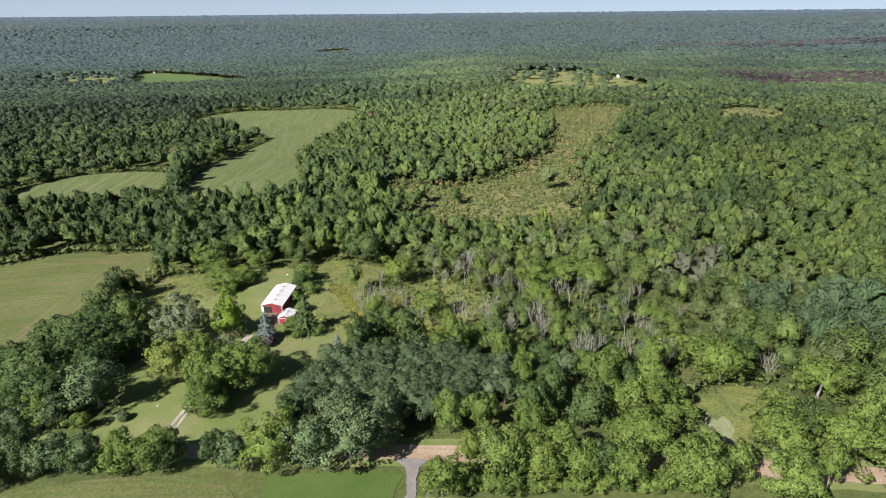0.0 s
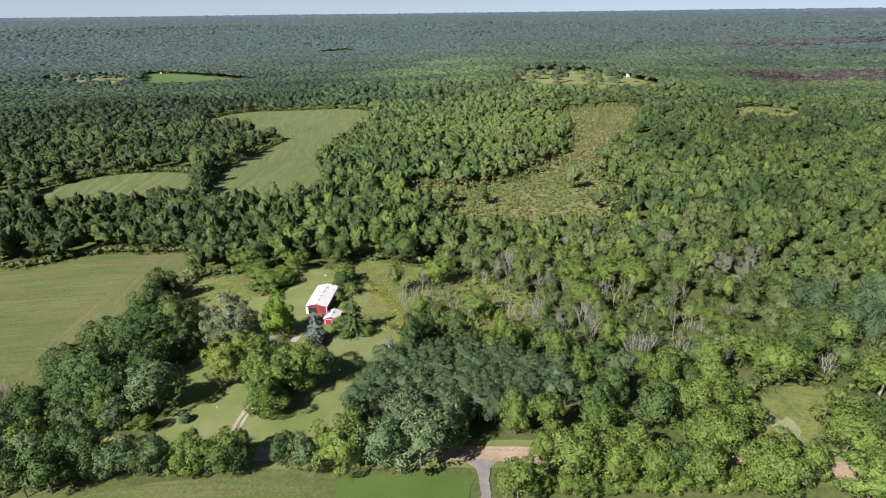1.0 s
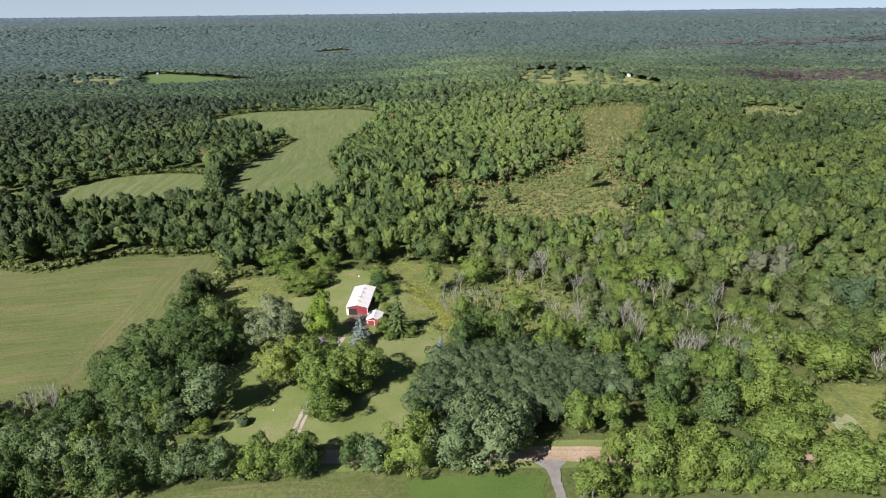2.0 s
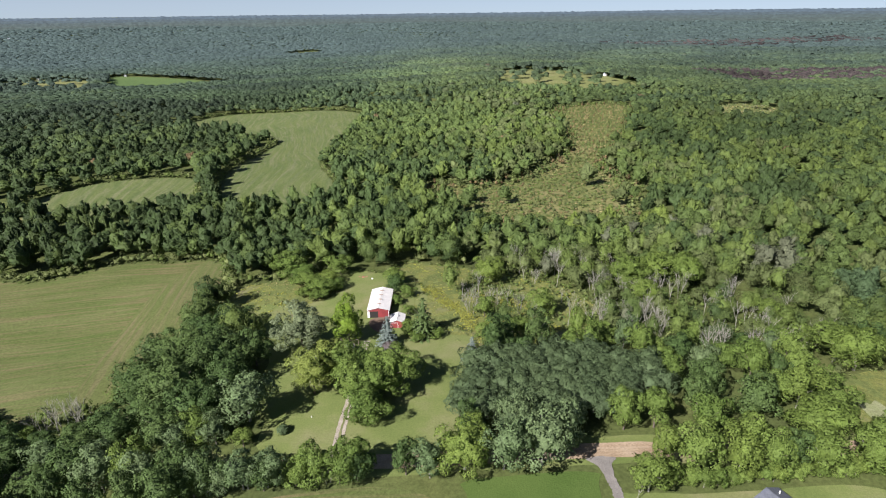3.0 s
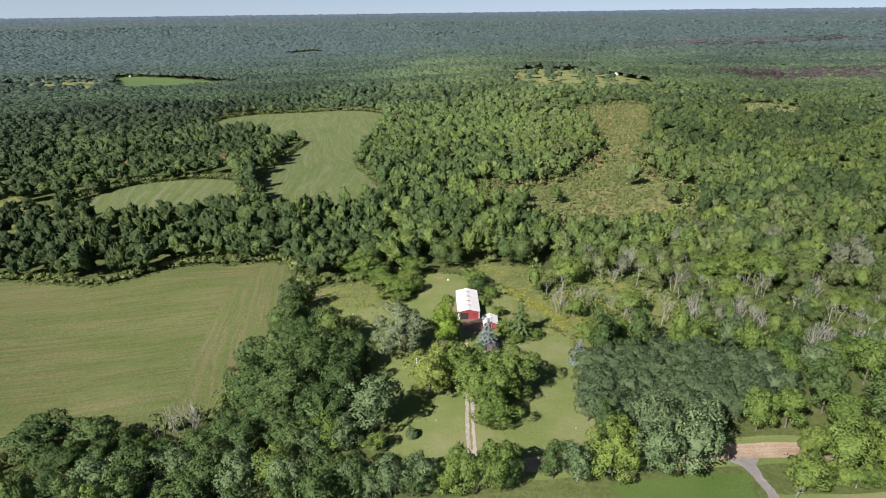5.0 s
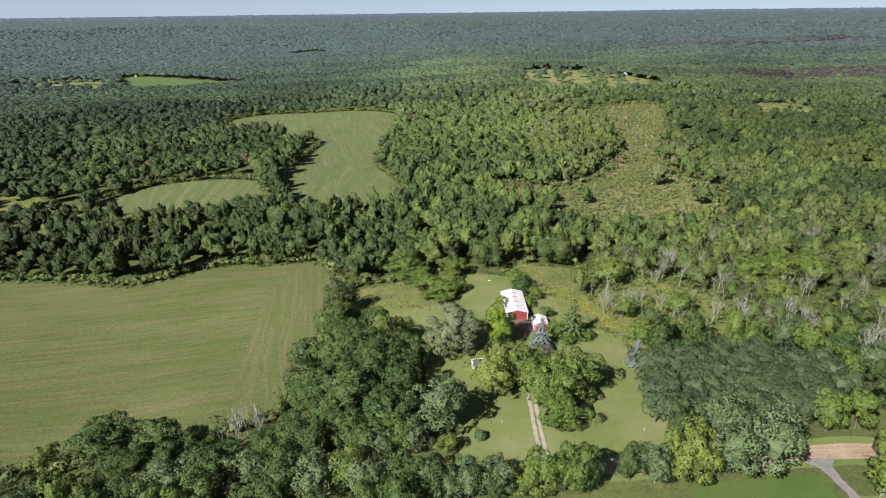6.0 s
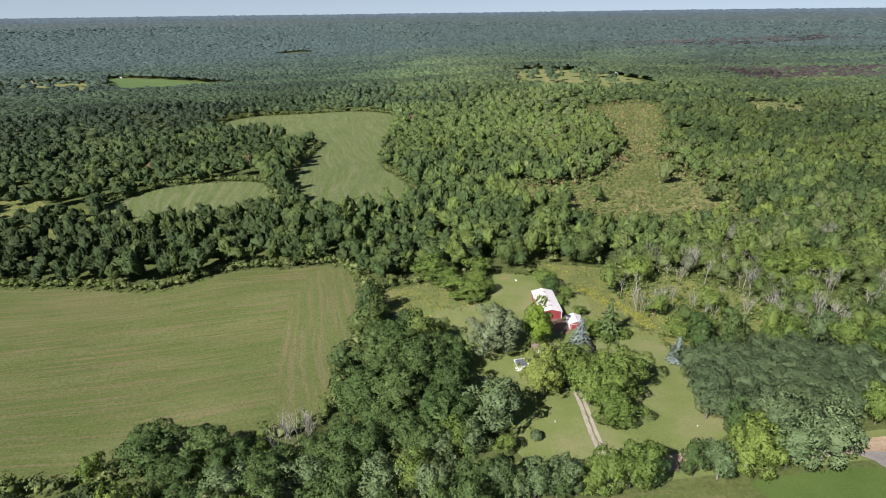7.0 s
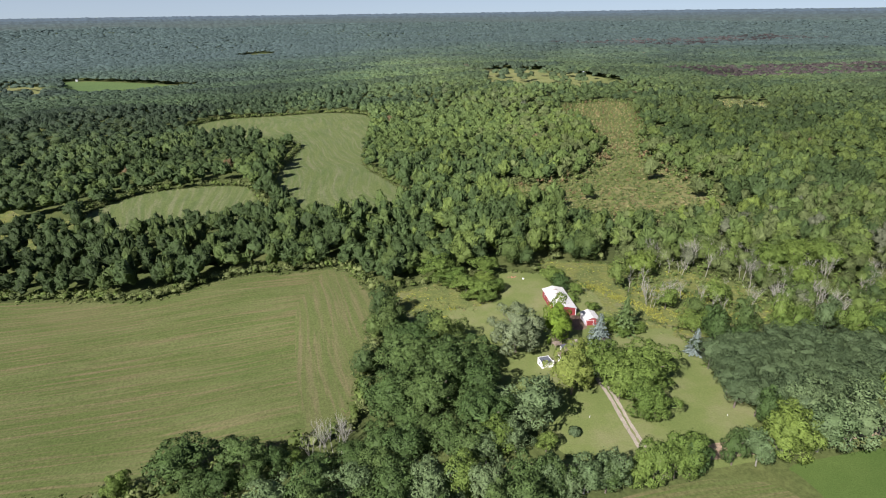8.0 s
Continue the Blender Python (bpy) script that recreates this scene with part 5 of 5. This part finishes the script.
def building(name, label, category, x, y, turn, w, l, eave, ridge, wall_mat, roof_mat, ribs=0.9, group=""):
    e = new(name)
    e.matrix_basis = Matrix.Translation((x, y, height(x, y) + 0.05)) @ Matrix.Rotation(radians(turn), 4, "Z")
    tagged(e, label, category, group)
    part("wall", gable_walls(w, l, eave, ridge), wall_mat, e)
    for s in (-1, 1):
        part("roof", roof_slope(w, l, eave, ridge, s, 0.35, 0.08, ribs), roof_mat, e)
    part("ridge_cap", boxes((-0.16, 0.16, -l / 2 - 0.35, l / 2 + 0.35, ridge + 0.06, ridge + 0.14)), roof_mat, e)
    part("floor_slab", boxes((-w / 2 + 0.15, w / 2 - 0.15, -l / 2 + 0.15, l / 2 - 0.15, -0.3, 0.03)), M_ASPHALT, e)
    return e


def add_window(e, x, y, z, w, h, axis="y", sign=-1):
    """A framed window on a wall: axis names the wall's normal."""
    fr = bmesh.new()
    gl = bmesh.new()
    for bmx, pad, d0, d1 in ((fr, 0.09, 0.0, 0.05), (gl, 0.0, 0.05, 0.06)):
        lo, hi = sorted((sign * d0, sign * d1))
        if axis == "y":
            box(bmx, x - w / 2 - pad, x + w / 2 + pad, y + lo, y + hi, z - h / 2 - pad, z + h / 2 + pad)
        else:
            box(bmx, x + lo, x + hi, y - w / 2 - pad, y + w / 2 + pad, z - h / 2 - pad, z + h / 2 + pad)
    f = part("window", fr, M_WHITE, e, "white window frame")
    part("pane", gl, M_GLASS, f, "dark glass pane")


# the red barn with its white sheet roof
BW, BL, BE, BR = 8.4, 18.2, 3.5, 4.55
barn = building("barn", "long red barn with a white sheet-metal roof", "barn", -69.6, 212.4, -4.0, BW, BL, BE, BR, M_RED, M_TIN, 0.92)
for i, yv in enumerate((-6.0, -2.2, 1.8, 5.6)):
    cap = part("roof_vent", boxes((-0.75, 0.75, yv - 0.12, yv + 0.12, BR + 0.1, BR + 0.32), (-0.9, 0.9, yv - 0.2, yv + 0.2, BR + 0.32, BR + 0.38)), M_RUST, barn, "weathered ridge vent")
part("corner_trim", boxes((-BW / 2 - 0.03, -BW / 2 + 0.22, -BL / 2 - 0.04, -BL / 2 - 0.003, 0, BE)), M_WHITE, barn, "white corner board")
part("corner_trim", boxes((BW / 2 - 0.22, BW / 2 + 0.03, -BL / 2 - 0.04, -BL / 2 - 0.003, 0, BE)), M_WHITE, barn, "white corner board")
# near-black panel on the wall, painting the shade inside an open doorway
part("sliding_door", boxes((-3.4, -0.2, -BL / 2 - 0.1, -BL / 2 - 0.005, 0, 2.9)), M_INSIDE, barn, "dark panel standing for the shade in the open barn doorway")
part("door_panel", boxes((-4.4, -3.5, -BL / 2 - 0.12, -BL / 2 - 0.005, 0, 2.9)), M_WHITE, barn, "white sliding door panel")
for yv in (-6, -2, 2, 6):
    add_window(barn, -BW / 2, yv, 1.9, 1.0, 0.8, "x", -1)
for k in range(14):
    xv = -BW / 2 + 0.32 + k * 0.62
    if not -4.4 < xv < -0.1:
        part("batten", boxes((xv - 0.03, xv + 0.03, -BL / 2 - 0.035, -BL / 2 - 0.002, 0.05, BE - 0.1)), M_RED, barn)

# the small red shed
SW, SL, SE, SR = 5.3, 6.2, 2.5, 3.5
shed = building("shed", "small red shed with a white roof and white door", "shed", -62.6, 197.4, -5.0, SW, SL, SE, SR, M_RED, M_TIN, 0.8)
part("side_cladding", boxes((-SW / 2 - 0.05, -SW / 2 - 0.003, -SL / 2, SL / 2, 0, SE - 0.15)), M_WHITE, shed, "white side wall")
part("door", boxes((-2.2, 0.3, -SL / 2 - 0.07, -SL / 2 - 0.003, 0, 2.1)), M_RED, shed, "red double door")
part("door_trim", boxes((-2.35, -2.22, -SL / 2 - 0.09, -SL / 2 - 0.003, 0, 2.2), (0.32, 0.45, -SL / 2 - 0.09, -SL / 2 - 0.003, 0, 2.2), (-2.35, 0.45, -SL / 2 - 0.09, -SL / 2 - 0.003, 2.2, 2.33)), M_WHITE, shed, "white door trim")
part("roof_vent", boxes((-0.3, 0.3, -0.3, 0.3, SR + 0.12, SR + 0.5)), M_TIN, shed, "small white ridge vent")

# the white house under the trees
house = building("house", "white farmhouse with brown shingle roof under trees", "house", -81.0, 167.0, 2.0, 8.5, 11.0, 3.4, 5.6, M_WHITE, M_BROWN_ROOF, 0.0)
for yv in (-3.2, 0.0, 3.2):
    add_window(house, -4.25, yv, 1.7, 1.0, 1.2, "x", -1)
for xv in (-2.2, 2.2):
    add_window(house, xv, -5.5, 1.7, 1.0, 1.2, "y", -1)
part("chimney", boxes((0.6, 1.3, 1.0, 1.7, 4.2, 6.6)), M_BRICK, house, "brick chimney")
part("extension_wall", boxes((-1.2, 3.6, 5.5, 11.0, 0.0, 2.6)), M_WHITE, house, "white rear extension")
part("flat_roof", boxes((-1.35, 3.75, 5.4, 11.15, 2.6, 2.72)), M_SHINGLE, house, "dark flat roof")
part("roof_rim", boxes((-1.4, 3.8, 11.15, 11.25, 2.55, 2.8), (-1.4, -1.3, 5.5, 11.15, 2.72, 2.8), (3.7, 3.8, 5.5, 11.15, 2.72, 2.8)), M_BROWN_ROOF, house, "dark roof edging")
# flat-roofed garage wing beside it, with a raised white parapet
annex = new("garage")
annex.matrix_basis = pose(-90.2, 172.0, height(-90.2, 172.0) + 0.05, 0, 0, 4.0) @ Matrix.Scale(0.76, 4)
tagged(annex, "small white flat-roofed garage with grey roof and parapet", "garage")
part("wall", boxes((-2.6, 2.6, -2.6, -2.4, -0.3, 2.75), (-2.6, 2.6, 2.4, 2.6, -0.3, 2.98), (-2.6, -2.4, -2.4, 2.4, -0.3, 2.98), (2.4, 2.6, -2.4, 2.4, -0.3, 2.98)), M_WHITE, annex)
part("flat_roof", boxes((-2.4, 2.4, -2.75, 2.4, 2.76, 2.98)), M_SHINGLE, annex, "grey felt roof")
part("parapet", boxes((-2.66, -2.46, -2.7, 2.66, 2.99, 3.06), (2.46, 2.66, -2.7, 2.66, 2.99, 3.06), (-2.46, 2.46, 2.46, 2.66, 2.99, 3.06)), M_WHITE, annex, "white parapet coping")
part("corner_pier", boxes((2.2, 2.9, -2.9, -2.2, -0.3, 3.7)), M_WHITE, annex, "white corner pier")
part("floor_slab", boxes((-2.4, 2.4, -2.4, 2.4, -0.3, 0.03)), M_ASPHALT, annex)
part("door", boxes((-1.9, 0.7, -2.67, -2.603, 0, 2.1)), M_TIN, annex, "white garage door")
add_window(annex, -2.6, 0.0, 1.5, 0.9, 0.8, "x", -1)

# timber play tower behind the house
tower = new("play_tower")
tower.matrix_basis = pose(-82.0, 182.6, height(-82, 182.6), 0, 0, 8)
tagged(tower, "weathered timber play tower with a railed platform", "play tower")
for px in (-1.2, 1.2):
    for py in (-1.2, 1.2):
        part("post", boxes((px - 0.07, px + 0.07, py - 0.07, py + 0.07, -0.2, 3.6)), M_WOOD, tower)
part("platform", boxes((-1.35, 1.35, -1.35, 1.35, 1.7, 1.82)), M_WOOD, tower)
for z in (2.25, 2.7, 3.1):
    part("rail", boxes((-1.3, 1.3, -1.29, -1.23, z, z + 0.1)), M_WOOD, tower)
    part("rail", boxes((-1.3, 1.3, 1.23, 1.29, z, z + 0.1)), M_WOOD, tower)
part("swing_beam", boxes((1.3, 5.2, -0.07, 0.07, 2.5, 2.65)), M_WOOD, tower)
part("beam_leg", boxes((5.1, 5.24, -0.07, 0.07, -0.2, 2.6)), M_WOOD, tower)

# the grey-roofed house south of the road
bungalow = building("bungalow", "grey-roofed bungalow on the lawn south of the road", "house", 27.0, 93.5, 20.0, 9.0, 12.0, 2.7, 4.6, M_WHITE, M_SHINGLE, 0.0)

pipe = bmesh.new()
bmesh.ops.create_cone(pipe, cap_ends=True, segments=10, radius1=0.16, radius2=0.16, depth=0.9, matrix=Matrix.Translation((2.0, 4.2, 4.3)))
part("vent_pipe", pipe, M_WHITE, bungalow, "white roof vent pipe")
add_window(bungalow, -4.5, 2.0, 1.5, 1.2, 1.0, "x", -1)
add_window(bungalow, 4.5, 2.0, 1.5, 1.2, 1.0, "x", 1)

# far farmsteads
for x, y, turn, w, l, e, r in ((-872, 1385, 30, 12, 30, 4, 7), (-757, 1442, 62, 14, 50, 5, 9), (-728, 1490, 20, 10, 16, 4, 7), (-672, 1550, 10, 10, 14, 5, 8), (234, 1232, 70, 10, 22, 4, 7),
                               (319, 1078, 15, 9, 12, 5, 8), (835, 1222, 40, 10, 26, 4, 7), (-436, 1326, 80, 9, 13, 4, 6.5), (1738, 2880, 60, 16, 50, 6, 11), (1887, 2560, 40, 16, 46, 6, 11),
                               (-1883, 2960, 70, 20, 70, 8, 13), (-1005, 3490, 70, 20, 60, 8, 13), (-1760, 3060, 80, 20, 80, 7, 12), (-1980, 2860, 66, 14, 60, 7, 11), (-1350, 3180, 74, 14, 40, 7, 11), (-1270, 3210, 60, 14, 30, 7, 11),
                               (-1120, 3290, 85, 14, 50, 7, 11), (-860, 3380, 80, 14, 34, 7, 11), (-760, 3400, 95, 14, 46, 7, 11), (-700, 3420, 80, 12, 26, 7, 11)):
    far_house = building("farm_building", "distant white farm building with a pale roof", "farm building", x, y, turn, w * 0.45, l * 0.45, e * 0.9, r * 0.7, M_WHITE, M_SLATE, 0.0, "distant farm buildings")

# small things on the grass
pile = new("brick_pile")
pile.matrix_basis = pose(-78.9, 246.6, height(-78.9, 246.6), 0, 0, 20)
tagged(pile, "low heap of orange bricks on the grass", "brick pile")
pr = np.random.default_rng(9)
for k in range(26):
    b = part("brick", boxes((-0.22, 0.22, -0.12, 0.12, -0.08, 0.08)), M_BRICK, pile)
    b.matrix_basis = pose(pr.normal(0, 0.8), pr.normal(0, 0.45), 0.1 + 0.16 * (k % 3), pr.uniform(-20, 20), pr.uniform(-20, 20), pr.uniform(0, 180))

for px, py in ((-87.8, 141.2), (-48.5, 133.2)):
    post = new("marker_post")
    post.matrix_basis = pose(px, py, height(px, py))
    tagged(post, "short white marker post on the lawn", "post", "white marker posts")
    part("shaft", boxes((-0.06, 0.06, -0.06, 0.06, -0.2, 0.6)), M_WHITE, post)
    part("cap", boxes((-0.09, 0.09, -0.09, 0.09, 0.6, 0.66)), M_WHITE, post)

# a tarpaulin over something by the brick heap
tent = bmesh.new()
prof = [(-1.1, 0.0), (1.1, 0.0), (0.25, 1.0), (-0.25, 1.05)]
ends = [[tent.verts.new((x * (1 - 0.1 * k), y, z * (1 - 0.15 * k))) for x, z in prof] for k, y in enumerate((-0.9, 0.9))]
tent.faces.new(ends[0][::-1])
tent.faces.new(ends[1])
for k in range(4):
    tent.faces.new((ends[0][k], ends[0][(k + 1) % 4], ends[1][(k + 1) % 4], ends[1][k]))
bmesh.ops.recalc_face_normals(tent, faces=tent.faces)
bmesh.ops.bevel(tent, geom=tent.edges[:], offset=0.06, segments=1, affect="EDGES")
cover = tagged(part("tarpaulin", tent, M_WHITE), "pale tarpaulin draped over a small heap", "tarpaulin")
cover.matrix_basis = pose(-74.6, 243.5, height(-74.6, 243.5), 0, 0, 25) @ Matrix.Scale(0.5, 4)
